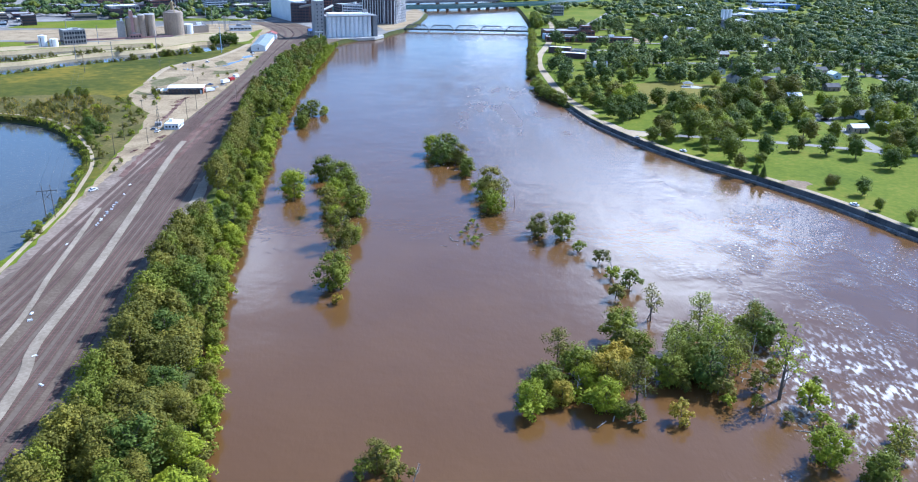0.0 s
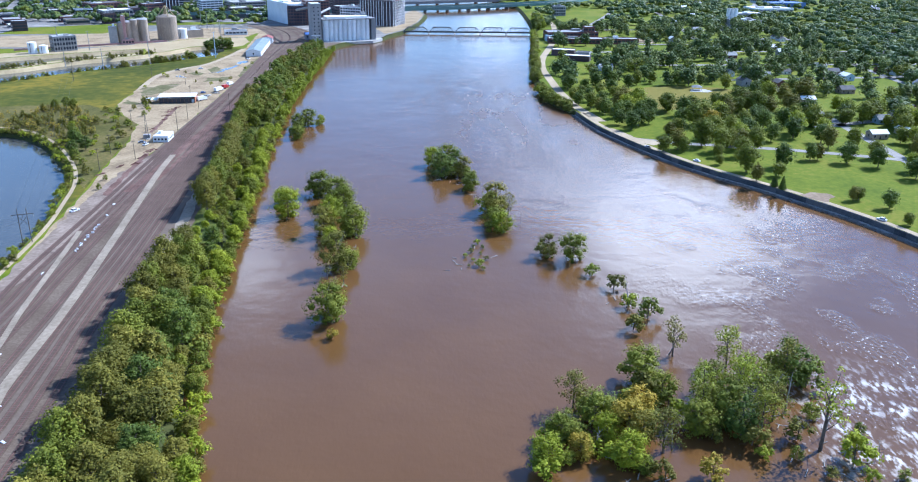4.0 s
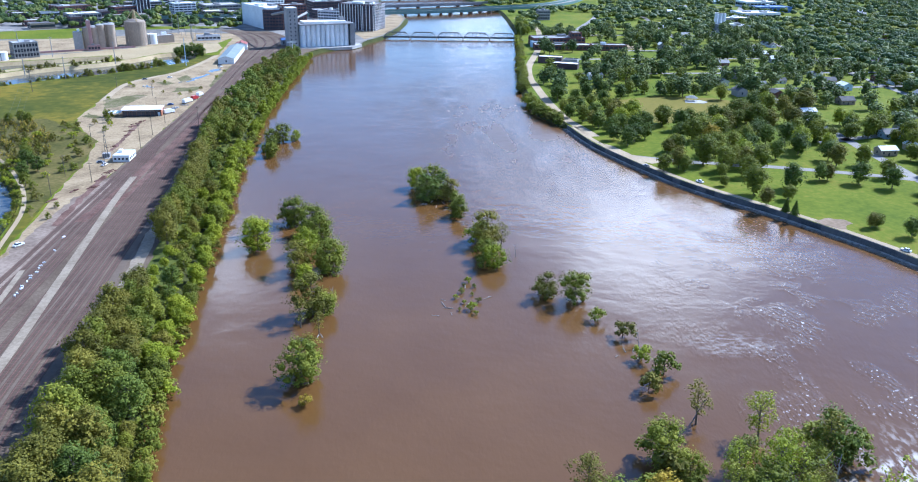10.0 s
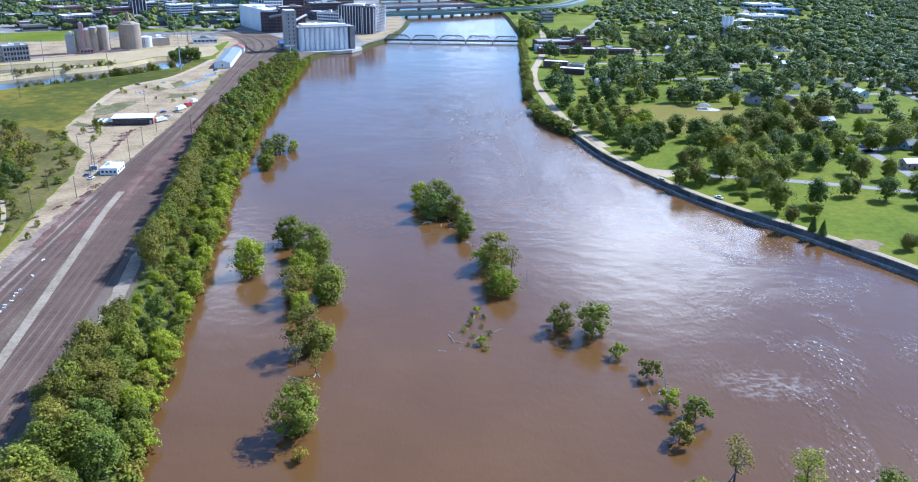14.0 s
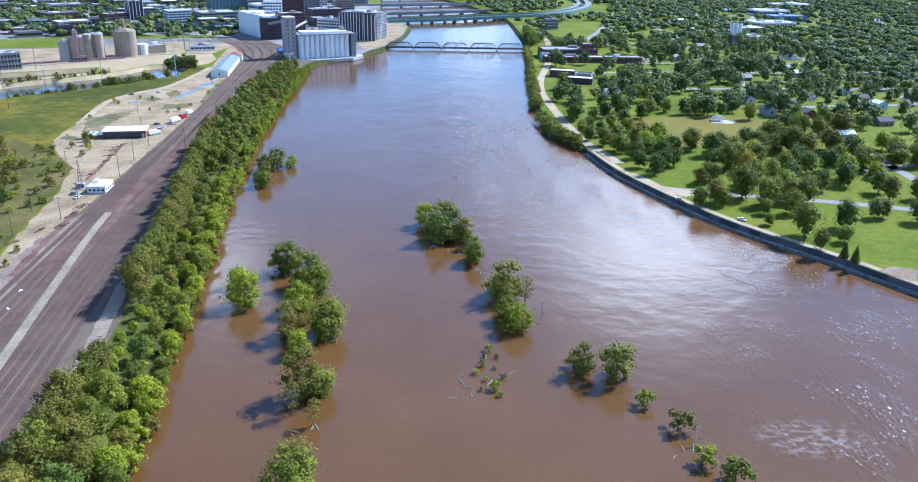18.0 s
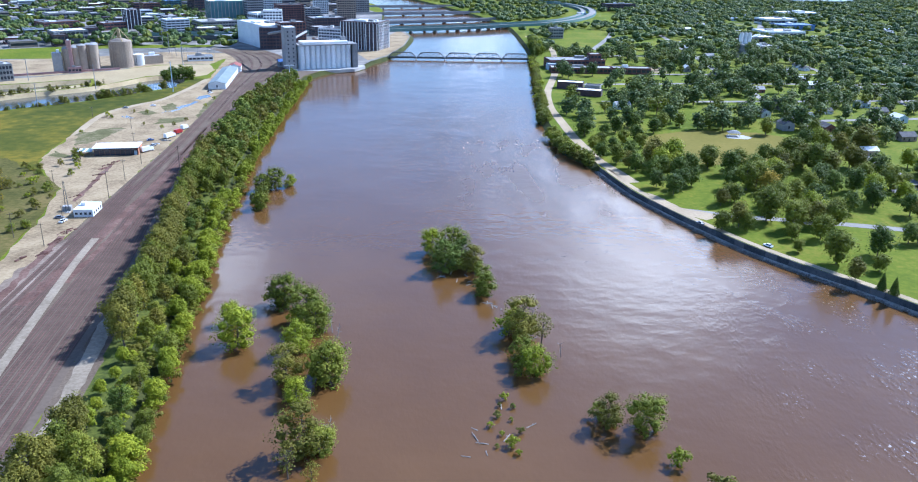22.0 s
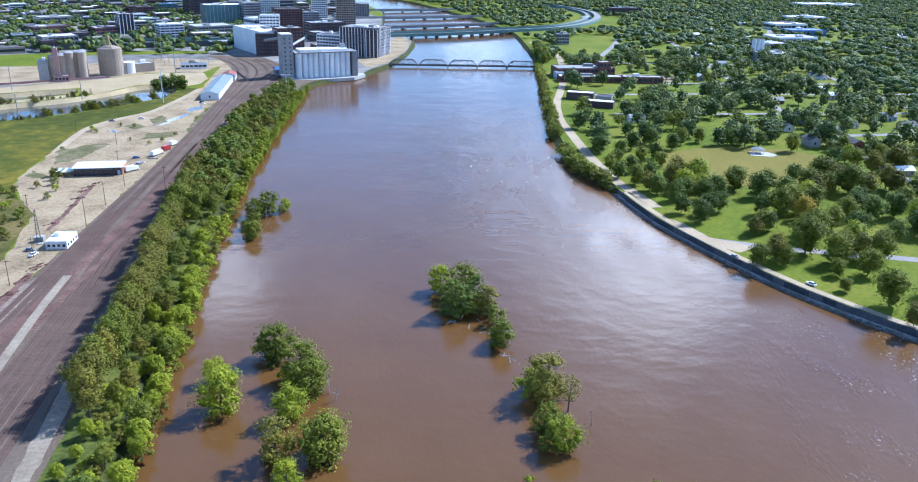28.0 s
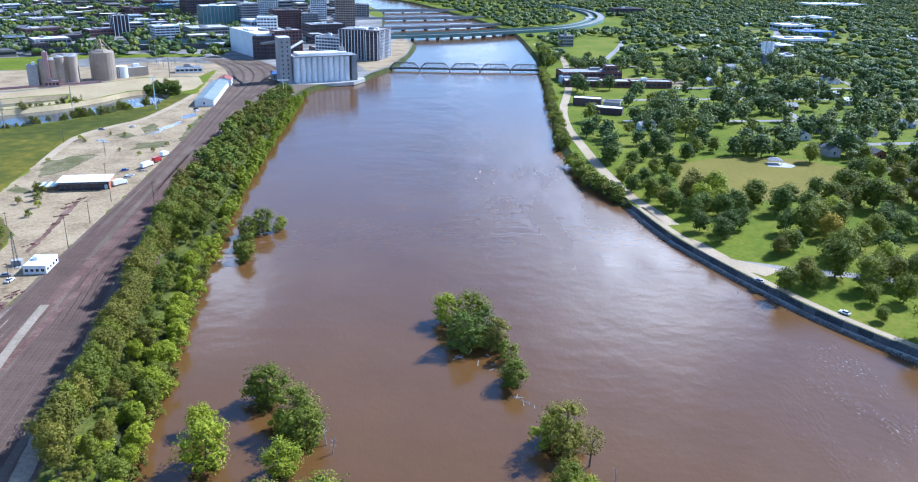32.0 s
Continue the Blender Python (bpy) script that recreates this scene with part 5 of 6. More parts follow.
block("grey_mill", "grey concrete mill block beside white tanks", "building", (-424, 864), 22, 16, 15, 40, M_GREYWALL, M_ROOFGREY, 3, 8)
wallp = thing("loading_wall", "long low pinkish loading wall along the sand", "wall", "", (-470, 870, G), 33)
for i in range(15):
    part("panel", Shape().box(5 + i * 10.4, 0, -0.3, 10.2, 1.2, 2.2), M_PINK, wallp)
block("switch_house", "low white building at the substation", "building", (-290, 1018), 26, 11, 5, 20, M_WHITE, M_ROOFGREY, 1, 6)
for i in range(14):
    r = random.Random(i + 50)
    x, y = r.uniform(-335, -270), r.uniform(1035, 1075)
    pole(x, y, r.uniform(6, 12), "grey steel substation mast with crossarm", M_GREYWALL, 2.4, 0.18)

# ---- grain elevator by the river ----
ELEV_TURN = 24
elev = thing("grain_elevator", "white concrete grain elevator with fluted silo row and grey headhouse", "grain elevator", "", (-164, 968, G), ELEV_TURN)
for i in range(10):
    part("silo", Shape().tube((7 + i * 5.5, 3.0, -1), (7 + i * 5.5, 3.0, 24), 2.66, 2.66, 24), M_WHITE, elev)
part("core", Shape().prism([(4.2, 4.6), (59.4, 4.6), (59.4, 22), (4.2, 22)], -1, 24), M_WHITE, elev)
part("gallery", Shape().prism([(3, -0.2), (60.4, -0.2), (60.4, 22.4), (3, 22.4)], 24, 25.2), M_GREYWALL, elev, "grey concrete cornice")
part("roof", Shape().prism([(8, 2), (30, 2), (30, 20), (8, 20)], 25.2, 27.6), M_ROOFWHITE, elev, "white raised roof")
part("roof", Shape().prism([(32, 5), (58, 5), (58, 21), (32, 21)], 25.2, 27.2), M_ROOFWHITE, elev, "white raised roof")
part("end_tower", Shape().prism([(60.6, -0.5), (66, -0.5), (66, 21), (60.6, 21)], -1, 25), M_GREYWALL, elev, "grey windowless end block")
part("end_face", Shape().box(66.3, 8, -1, 0.5, 12, 25), M_WHITE, elev)
part("headhouse", Shape().prism([(-8.5, 8), (2.8, 8), (2.8, 24), (-8.5, 24)], -1, 42), M_GREYWALL, elev, "tall grey concrete headhouse")
part("headhouse_roof", Shape().box(-2.8, 16, 42, 11, 15, 0.5), M_ROOFWHITE, elev)
for i in range(9):
    part("headhouse_window", Shape().box(-5.5, 7.95, 3.5 + i * 4.2, 1.2, 0.15, 1.6), M_GLASS, elev)
    part("headhouse_window", Shape().box(-0.5, 7.95, 3.5 + i * 4.2, 1.2, 0.15, 1.6), M_GLASS, elev)
part("cupola", Shape().box(55, 16, 27, 5, 6, 4), M_GREYWALL, elev)
part("vent_stack", Shape().tube((55, 14, 30), (55, 14, 35), 0.7, 0.7, 10), M_GREYWALL, elev)
part("conveyor", Shape().tube((4, 20, 30), (30, 70, 31), 1.5, 1.5, 4), M_GREYWALL, elev)
part("conveyor", Shape().tube((-3, 20, 38), (-12, 70, 30), 1.4, 1.4, 4), M_GREYWALL, elev)
setting("bank_gravel", patch(rough_edge([(-182, 885), (-152, 885), (-151, 935), (-136, 972), (-166, 990), (-180, 985)], 4, 1.0), G + 0.08), M_PALEBALLAST, "bare gravel at the end of the bank wood", "gravel")
quay = setting("quay", Shape().prism([(-166, 962), (-140, 966), (-106, 984), (-97, 1006), (-100, 1012), (-170, 985)], G - 3, G + 0.25), M_CONCRETE, "grey concrete quay under the grain elevator", "quay")
gable("rail_shed", "blue-roofed loading shed across the tracks", "shed", (-186, 986), 15, 10, 6, 2, 20, M_GREYWALL, M_BLUE)
setting("bank_grass", patch([(x - 17, y) for x, y in WEST if 872 < y < 962] + [(x - 5.5, y) for x, y in WEST if 872 < y < 962][::-1], G + 0.06), M_ROUGH, "dry brownish grass on the bank by the elevator", "grass")
lampmast = thing("mast", "tall white mast with crossbeam on the bank", "mast", "", (-154, 875, G), 10)
part("post", Shape().tube((0, 0, -0.5), (0, 0, 19), 0.35, 0.25, 8), M_WHITE, lampmast)
part("crossbeam", Shape().box(0, 0, 18.2, 9, 0.7, 0.7), M_WHITE, lampmast)

# ---- downtown ----
block("flour_mill", "big white mill building with stepped tower", "building", (-280, 1204), 87, 34, 27, -56, M_WHITE, M_ROOFWHITE, 0, 0, units=3)
block("mill_tower", "white stepped tower of the mill", "tower", (-274, 1240), 24, 20, 34, -47, M_WHITE, M_ROOFWHITE, 5, 5, units=1)
block("brick_warehouse", "dark red brick warehouse beside the mill", "building", (-236, 1131), 27, 30, 25, 8, M_DARKBRICK, M_ROOFGREY, 6, 7)
block("grid_tower", "white gridded office tower with dark windows", "building", (-250, 1222), 24, 22, 38, 9, M_WHITE, M_ROOFGREY, 10, 6)
block("brown_slab", "brown slab building with pale banded side", "building", (-211, 1134), 33, 16, 31, 33, M_BRICK, M_ROOFGREY, 8, 8)
block("apartment_house", "large dark apartment house with white vertical piers", "building", (-140, 1150), 50, 38, 33, -16, M_DARKBRICK, M_ROOFGREY, 9, 13, units=8, pil=M_WHITE)
block("apartment_house", "dark apartment wing with white piers by the river", "building", (-94, 1132), 36, 14, 32, 80, M_DARKBRICK, M_ROOFGREY, 9, 9, units=3, pil=M_WHITE)
block("grid_block", "lower white-gridded block behind the elevator", "building", (-174, 1192), 36, 26, 20, -20, M_WHITE, M_ROOFDARK, 5, 9, units=3)
block("flat_hall", "dark flat-roofed hall with pale roof edge", "building", (-203, 1344), 52, 34, 18, 30, M_DARKBRICK, M_ROOFGREY, 4, 12, units=4)
block("brown_block", "brown brick office block with dark windows", "building", (-272, 1450), 40, 30, 28, 30, M_BRICK, M_ROOFDARK, 8, 9)
block("grey_block", "grey concrete office block", "building", (-235, 1466), 24, 22, 23, 11, M_GREYWALL, M_ROOFGREY, 7, 6)
block("pale_tower", "pale concrete office tower with fine windows", "building", (-336, 1620), 34, 28, 42, 12, M_WHITE, M_ROOFGREY, 13, 9)
block("ribbed_tower", "pale ribbed tower near the river", "building", (-245, 1620), 26, 24, 55, 12, M_WHITE, M_ROOFGREY, 15, 8)
block("brown_tower", "tall grey-brown tower with orange flank", "building", (-184, 1476), 29, 22, 60, 11, M_TAN, M_ROOFGREY, 17, 8)
block("glass_block", "teal glass office block with vertical fins", "building", (-384, 1460), 58, 34, 31, 30, M_TEALGLASS, M_ROOFWHITE, 8, 10, glass=M_TEALGLASS, pil=M_GREYWALL)
block("stone_block", "grey-brown stone office block", "building", (-328, 1472), 26, 24, 35, 32, M_GREYWALL, M_ROOFGREY, 9, 7)
block("parking_garage", "low grey parking garage with dark decks", "building", (-360, 1316), 54, 40, 13, 34, M_GREYWALL, M_CONCRETE, 3, 12)
block("dark_hall", "dark purple-brown brick hall", "building", (-456, 1618), 54, 30, 28, 40, M_DARKBRICK, M_ROOFDARK, 6, 10)
block("island_block", "grey riverside office block", "building", (-152, 1690), 26, 40, 22, 100, M_GREYWALL, M_ROOFGREY, 6, 6)
block("striped_tower", "slim dark tower with pale vertical stripes", "building", (-466, 1322), 20, 18, 27, 40, M_DARKBRICK, M_ROOFGREY, 7, 4, pil=M_WHITE)
block("brick_hall", "long red brick warehouse", "building", (-567, 1284), 50, 30, 11, 50, M_BRICK, M_ROOFDARK, 3, 10)
block("grey_hall", "long grey warehouse with pale roof", "building", (-625, 1425), 50, 30, 11, 43, M_GREYWALL, M_ROOFGREY, 2, 10)
block("grey_warehouse", "pale grey flat warehouse", "building", (-498, 1161), 41, 26, 13, 40, M_GREYWALL, M_ROOFWHITE, 2, 8)
block("maroon_block", "dark maroon block near the grain bins", "building", (-480, 1122), 16, 14, 13, 40, M_DARKBRICK, M_ROOFDARK, 2, 4)
block("office_house", "stepped white office house with dark window bands", "building", (-398, 1284), 32, 24, 18, 35, M_WHITE, M_ROOFWHITE, 5, 5)
block("blue_hall", "small city hall in blue glass", "building", (-525, 1675), 28, 22, 15, 39, M_TEALGLASS, M_BLUE, 4, 6)
block("dark_office", "dark brown office block", "building", (-533, 1580), 28, 24, 17, 36, M_BRICK, M_ROOFDARK, 4, 6)
block("brown_office", "low brown brick office block", "building", (-492, 1302), 37, 24, 10, 45, M_BRICK, M_ROOFGREY, 2, 8)

# smaller city blocks on a street grid
city = random.Random(77)
walls = [M_BRICK, M_DARKBRICK, M_GREYWALL, M_WHITE, M_TAN, M_WHITE]
tops = [M_ROOFWHITE, M_ROOFGREY, M_ROOFGREY, M_ROOFDARK, M_ROOFWHITE]
made = [(-466, 1322), (-567, 1284), (-625, 1425), (-498, 1161), (-398, 1284), (-525, 1675), (-533, 1580), (-492, 1302), (-360, 1316), (-384, 1460), (-456, 1618), (-336, 1620), (-245, 1620), (-184, 1476), (-272, 1450), (-203, 1344), (-328, 1472), (-435, 1105)]
small = []
ct, st = math.cos(radians(35)), math.sin(radians(35))
for i in range(2600):
    y = city.uniform(1020, 2900)
    x = city.uniform(-0.64 * y - 40, -150 - 0.12 * max(0, y - 1500))
    u, v = round((x * ct + y * st) / 34), round((-x * st + y * ct) / 40)
    x, y = u * 34 * ct - v * 40 * st, u * 34 * st + v * 40 * ct
    if y < 1110 and x > -500 or (y < 1180 and x > -440) or x > x_at(WEST, min(y, 2300)) - 70 or u % 5 == 0 or v % 4 == 0:
        continue
    if any(math.dist((x, y), p) < 46 for p in made) or any(math.dist((x, y), p) < 30 for p in small) or inside((x, y), [(-470, 1180), (-330, 1150), (-320, 1240), (-460, 1290)]):
        continue
    small.append((x, y))
small.sort(key=lambda p: p[1])
for i, (x, y) in enumerate(small[:230]):
    tall = city.choice([4, 5, 5, 7, 9, 12]) if y < 1700 else city.choice([5, 6, 9, 14, 20])
    wl, rf = city.choice(walls), city.choice(tops)
    words = {M_BRICK: "brick", M_DARKBRICK: "dark brick", M_GREYWALL: "grey", M_WHITE: "white", M_TAN: "tan"}[wl]
    block("city_building", words + " flat-roofed city building on a street block", "building", (x, y), city.uniform(16, 30), city.uniform(14, 26), tall, 35, wl, rf, min(3, max(1, tall // 4)), 0, units=city.choice([0, 1, 2]), group="city blocks")
far = Shape()
for x, y in small[230:]:
    far.box(x, y, G, city.uniform(14, 28), city.uniform(14, 26), city.choice([4, 5, 7, 9, 14]), 35)
setting("distant_buildings", far, M_ROOFGREY, "far low roofs of the city", "buildings", "stuff")
for u in range(0, 100, 5):
    line = [(u * 34 * ct - v * 40 * st, u * 34 * st + v * 40 * ct) for v in range(-10, 90)]
    line = [p for p in line if 1115 < p[1] < 3000 and p[0] < x_at(WEST, min(p[1], 2300)) - 60 and p[0] > -0.7 * p[1] - 100]
    if len(line) > 2:
        setting("street", ribbon(line, 5, G + 0.07), M_ROAD, "straight grey city street", "street")
for v in range(0, 90, 4):
    line = [(u * 34 * ct - v * 40 * st, u * 34 * st + v * 40 * ct) for u in range(-40, 90)]
    line = [p for p in line if 1115 < p[1] < 3000 and p[0] < x_at(WEST, min(p[1], 2300)) - 60 and p[0] > -0.7 * p[1] - 100]
    if len(line) > 2:
        setting("street", ribbon(line, 4.5, G + 0.075), M_ROAD, "straight grey city street", "street")
setting("green_belt", patch([(-560, 1000), (-440, 1020), (-420, 1110), (-300, 1140), (-300, 1165), (-420, 1150), (-560, 1070)], G + 0.08), M_GRASS, "strip of green grass before downtown", "lawn")
setting("river_plaza", patch([(-98, 1050), (-80, 1092), (-65, 1190), (-61, 1300), (-80, 1375), (-92, 1300), (-84, 1180), (-120, 1120)], G + 0.09), M_DIRT, "pale paved plaza at the river", "plaza")

# ---- truss railway bridge ----
B0, B1, BZ = (-78, 1088), (90, 1091), 2.7
bridge = thing("truss_bridge", "dark steel truss railway bridge on stone piers", "bridge", "", (*B0, 0), math.degrees(math.atan2(B1[1] - B0[1], B1[0] - B0[0])))
length = math.dist(B0, B1)
part("deck", Shape().box(length / 2, 0, BZ - 1.0, length, 5.6, 1.0), M_STEEL, bridge)
L = length / 5
for s in range(5):
    x0 = s * L + 0.8
    pan = (L - 1.6) / 6
    for y in (-2.7, 2.7):
        side = part("truss", Shape().box(x0 + 3 * pan, y, BZ, 6 * pan, 0.35, 0.5), M_STEEL, bridge)
        part("top_chord", Shape().tube((x0 + pan, y, BZ + 5.6), (x0 + 5 * pan, y, BZ + 5.6), 0.3, 0.3, 4), M_STEEL, side)
        part("end_post", Shape().tube((x0, y, BZ), (x0 + pan, y, BZ + 5.6), 0.3, 0.3, 4), M_STEEL, side)
        part("end_post", Shape().tube((x0 + 6 * pan, y, BZ), (x0 + 5 * pan, y, BZ + 5.6), 0.3, 0.3, 4), M_STEEL, side)
        for i in range(1, 6):
            part("vertical", Shape().tube((x0 + i * pan, y, BZ), (x0 + i * pan, y, BZ + 5.6), 0.18, 0.18, 4), M_STEEL, side)
        for i in (1, 2):
            part("diagonal", Shape().tube((x0 + i * pan, y, BZ + 5.6), (x0 + (i + 1) * pan, y, BZ), 0.13, 0.13, 4), M_STEEL, side)
            part("diagonal", Shape().tube((x0 + (6 - i) * pan, y, BZ + 5.6), (x0 + (5 - i) * pan, y, BZ), 0.13, 0.13, 4), M_STEEL, side)
    for i in range(1, 6):
        part("portal", Shape().box(x0 + i * pan, 0, BZ + 5.4, 0.3, 5.4, 0.3), M_STEEL, bridge)
for s in range(6):
    part("pier", Shape().prism([(s * L - 0.9, -4), (s * L, -5.4), (s * L + 0.9, -4), (s * L + 0.9, 4), (s * L, 5.4), (s * L - 0.9, 4)], -2, BZ - 1.2, 0.9), M_CONCRETE, bridge, "weathered stone pier")


def road_bridge(name, label, line, half, z, rail, piers=40.0):
    t = thing(name, label, "bridge", "")
    a, b = away(line, half), away(line, -half)
    n = len(line)
    v = [(*p, z) for p in a] + [(*p, z) for p in b] + [(*p, z - 1.4) for p in a] + [(*p, z - 1.4) for p in b]
    f = []
    for i in range(n - 1):
        f += [(i, i + 1, n + i + 1, n + i), (2 * n + i, 3 * n + i, 3 * n + i + 1, 2 * n + i + 1), (i, 2 * n + i, 2 * n + i + 1, i + 1), (n + i, n + i + 1, 3 * n + i + 1, 3 * n + i)]
    part("deck", Shape().add(v, f), M_ROAD, t)
    for edge in (a, b):
        o = away(edge, 0.3)
        v = [(*q, zz) for q, zz in [(q, z - 3.4) for q in edge] + [(q, z + 1.1) for q in edge] + [(q, z + 1.1) for q in o] + [(q, z - 3.4) for q in o]]
        f = []
        for i in range(n - 1):
            f += [(c * n + i, c * n + i + 1, ((c + 1) % 4) * n + i + 1, ((c + 1) % 4) * n + i) for c in range(4)]
        part("barrier", Shape().add(v, f), rail, t)
    total = span(line)
    k = piers / 2
    while k < total:
        (x, y), way = along(line, k)
        part("pier", Shape().box(x, y, -2, 1.6, half * 1.7, z + 0.6, way), M_CONCRETE, t)
        k += piers
    return t


road_bridge("viaduct", "long curved highway viaduct with green-grey steel edge", smooth_line([(-420, 1250), (-250, 1297), (-97, 1360), (1, 1405), (92, 1465), (174, 1522), (237, 1616), (280, 1744), (288, 1882), (245, 2032), (181, 2164), (60, 2410)], 20), 6.5, 6.8, M_GREEN)
road_bridge("viaduct", "inner highway ramp running beside the viaduct", smooth_line([(-97, 1383), (1, 1427), (88, 1487), (165, 1542), (222, 1630), (262, 1750), (268, 1882), (225, 2025), (160, 2160)], 20), 4.5, 6.8, M_GREEN)
road_bridge("road_bridge", "low concrete road bridge over the river", [(-170, 1462), (110, 1610)], 7, 5.2, M_GREYWALL)
road_bridge("road_bridge", "distant concrete arch road bridge", [(-180, 1640), (80, 1745)], 7, 5.2, M_GREYWALL)
road_bridge("road_bridge", "distant pale road bridge", [(-230, 1800), (60, 1905)], 6, 5.2, M_GREYWALL)
road_bridge("rail_overpass", "dark steel rail overpass by the mill", [(-480, 1150), (-300, 1222)], 5, 8, M_STEEL, 25)

# ---- east bank: seawall, paths, roads ----
wall_line = [p for p in EAST if 250 < p[1] < 612]
SEA = wall_line
total = span(SEA)
M_BARESOIL = mat("trampled_soil", [(0.15, 0.11, 0.06), (0.24, 0.17, 0.11), (0.33, 0.25, 0.18)], 0.95, 0.1, 0.5, spread=(0.3, 0.7), spec=0.2)
# upright river side of the wall: its shade is put into a darker concrete
M_SHADEDFACE = mat("shade_painted_wall_face", [(0.03, 0.034, 0.04), (0.06, 0.064, 0.068), (0.10, 0.10, 0.10)], 0.85, 0.15, 0.8, objvar=0.3)
M_SEASLAB = mat("stained_concrete", [(0.16, 0.14, 0.12), (0.27, 0.245, 0.21), (0.36, 0.325, 0.28)], 0.85, 0.12, 0.9, objvar=0.3)
seawall = tagged(new("seawall"), "grey sloping concrete seawall with dark wet foot", "seawall", "", "structure")
k = 0.0
while k < total - 6:
    (xa, ya), _ = along(SEA, k)
    (xb, yb), _ = along(SEA, k + 5.92)
    w = Vector((yb - ya, xa - xb, 0)).normalized()
    if w.x < 0:
        w = -w
    A, B = Vector((xa, ya, 0)), Vector((xb, yb, 0))
    up = Vector((0, 0, 1))
    prof = [(0.1, -1.2), (0.1, -0.5), (1.5, 0.9), (2.5, 1.0), (2.5, -1.2)]
    v = [p + w * o + up * z for p in (A, B) for o, z in prof]
    n = len(prof)
    part("slab", Shape().add(v, [(i, n + i, n + (i + 1) % n, (i + 1) % n) for i in range(n)] + [tuple(range(n)), tuple(range(2 * n - 1, n - 1, -1))]), M_SEASLAB, seawall)
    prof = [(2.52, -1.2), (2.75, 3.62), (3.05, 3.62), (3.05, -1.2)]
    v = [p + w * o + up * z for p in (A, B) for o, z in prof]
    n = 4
    part("wall_panel", Shape().add(v, [(i, n + i, n + (i + 1) % n, (i + 1) % n) for i in range(n)] + [(0, 1, 2, 3), (7, 6, 5, 4)]), M_SHADEDFACE, seawall)
    k += 6.0
rip = random.Random(4)
stones = Shape()
k = 0.0
while k < total - 2:
    (x, y), way = along(SEA, k)
    for j in range(4):
        s = rip.uniform(0.35, 0.8)
        o = rip.uniform(-0.3, 0.9)
        stones.box(x + o * 0.8, y + o * 0.55, 0.9 * o - 0.2, s * 1.5, s, s * 0.8, rip.uniform(0, 180))
    k += 1.1
setting("riprap", stones, M_RIPRAP, "dark wet stones along the foot of the seawall", "stones", "stuff")
setting("promenade", ribbon(smooth_line(away(SEA, 5.4 if SEA[0][1] < SEA[-1][1] else -5.4)[::3]), 1.75, G + 0.1), M_PATH, "pale concrete promenade along the seawall", "promenade")
setting("bank_road", ribbon(smooth_line([(96.5, 571), (91, 595), (85, 620), (81.5, 655), (79, 686), (78, 718), (77, 753), (76, 783), (78, 821), (84, 870), (104, 974), (116, 1060), (127, 1185), (118, 1267), (110, 1330)]), 3.5, G + 0.1), M_PATH, "pale dirt road along the river bank", "road")
setting("park_road", ribbon(smooth_line([(112, 521), (126, 516), (140, 511), (154, 509), (169, 504), (183, 503), (240, 486), (330, 450)]), 3.2, G + 0.1), M_ROAD, "grey park road", "road")
setting("ramp", patch(rough_edge([(98, 552), (105.5, 529), (112, 512), (118, 506), (128, 512), (122, 518), (110, 526), (104, 545)], 2.0, 0.6), G + 0.11), M_PATH, "pale turning place by the river", "road")
setting("bare_patch", patch(rough_edge([(171, 409), (177, 413), (186, 412), (188, 406), (180, 399), (175, 401)], 1.5, 1.2), G + 0.14), M_BARESOIL, "patch of bare trampled soil in the lawn", "dirt")
for line in ([(100, 905), (240, 925), (420, 940), (760, 985)], [(125, 820), (260, 832), (430, 850), (700, 880)], [(240, 560), (340, 600), (500, 640), (700, 690)], [(260, 470), (268, 700), (280, 920), (300, 1150), (330, 1500)], [(390, 560), (400, 900), (420, 1250), (450, 1700)], [(200, 980), (300, 990), (420, 1000)], [(130, 1120), (230, 1128), (420, 1140), (800, 1190)], [(300, 1290), (560, 1330), (900, 1390)], [(519, 1500), (616, 1736), (750, 2038), (920, 2476), (1050, 2800)], [(250, 1560), (520, 1590), (900, 1650)], [(180, 1180), (230, 1330), (260, 1450)], [(530, 700), (540, 1000), (560, 1350)], [(240, 745), (330, 760), (520, 790)]):
    setting("street", ribbon(smooth_line(line, 30), 5.5 if line[0] == (519, 1500) else 3.6, G + 0.09), M_ROAD, "grey residential street among trees", "street")
shel = thing("park_shelter", "small pale park shelter on a concrete slab", "shelter", "", (192, 694, G), -5)
part("slab", Shape().prism([(-2, -7), (12, -9), (17, -3), (12, 4), (0, 4)], 0, 0.18), M_CONCRETE, shel)
for x in (1, 8):
    for y in (-2, 3):
        part("post", Shape().box(x, y, 0.1, 0.25, 0.25, 2.6), M_WHITE, shel)
part("roof", Shape().prism([(0, -3), (9, -3), (9, 4), (0, 4)], 2.7, 4.2, 0.35), M_ROOFGREY, shel)

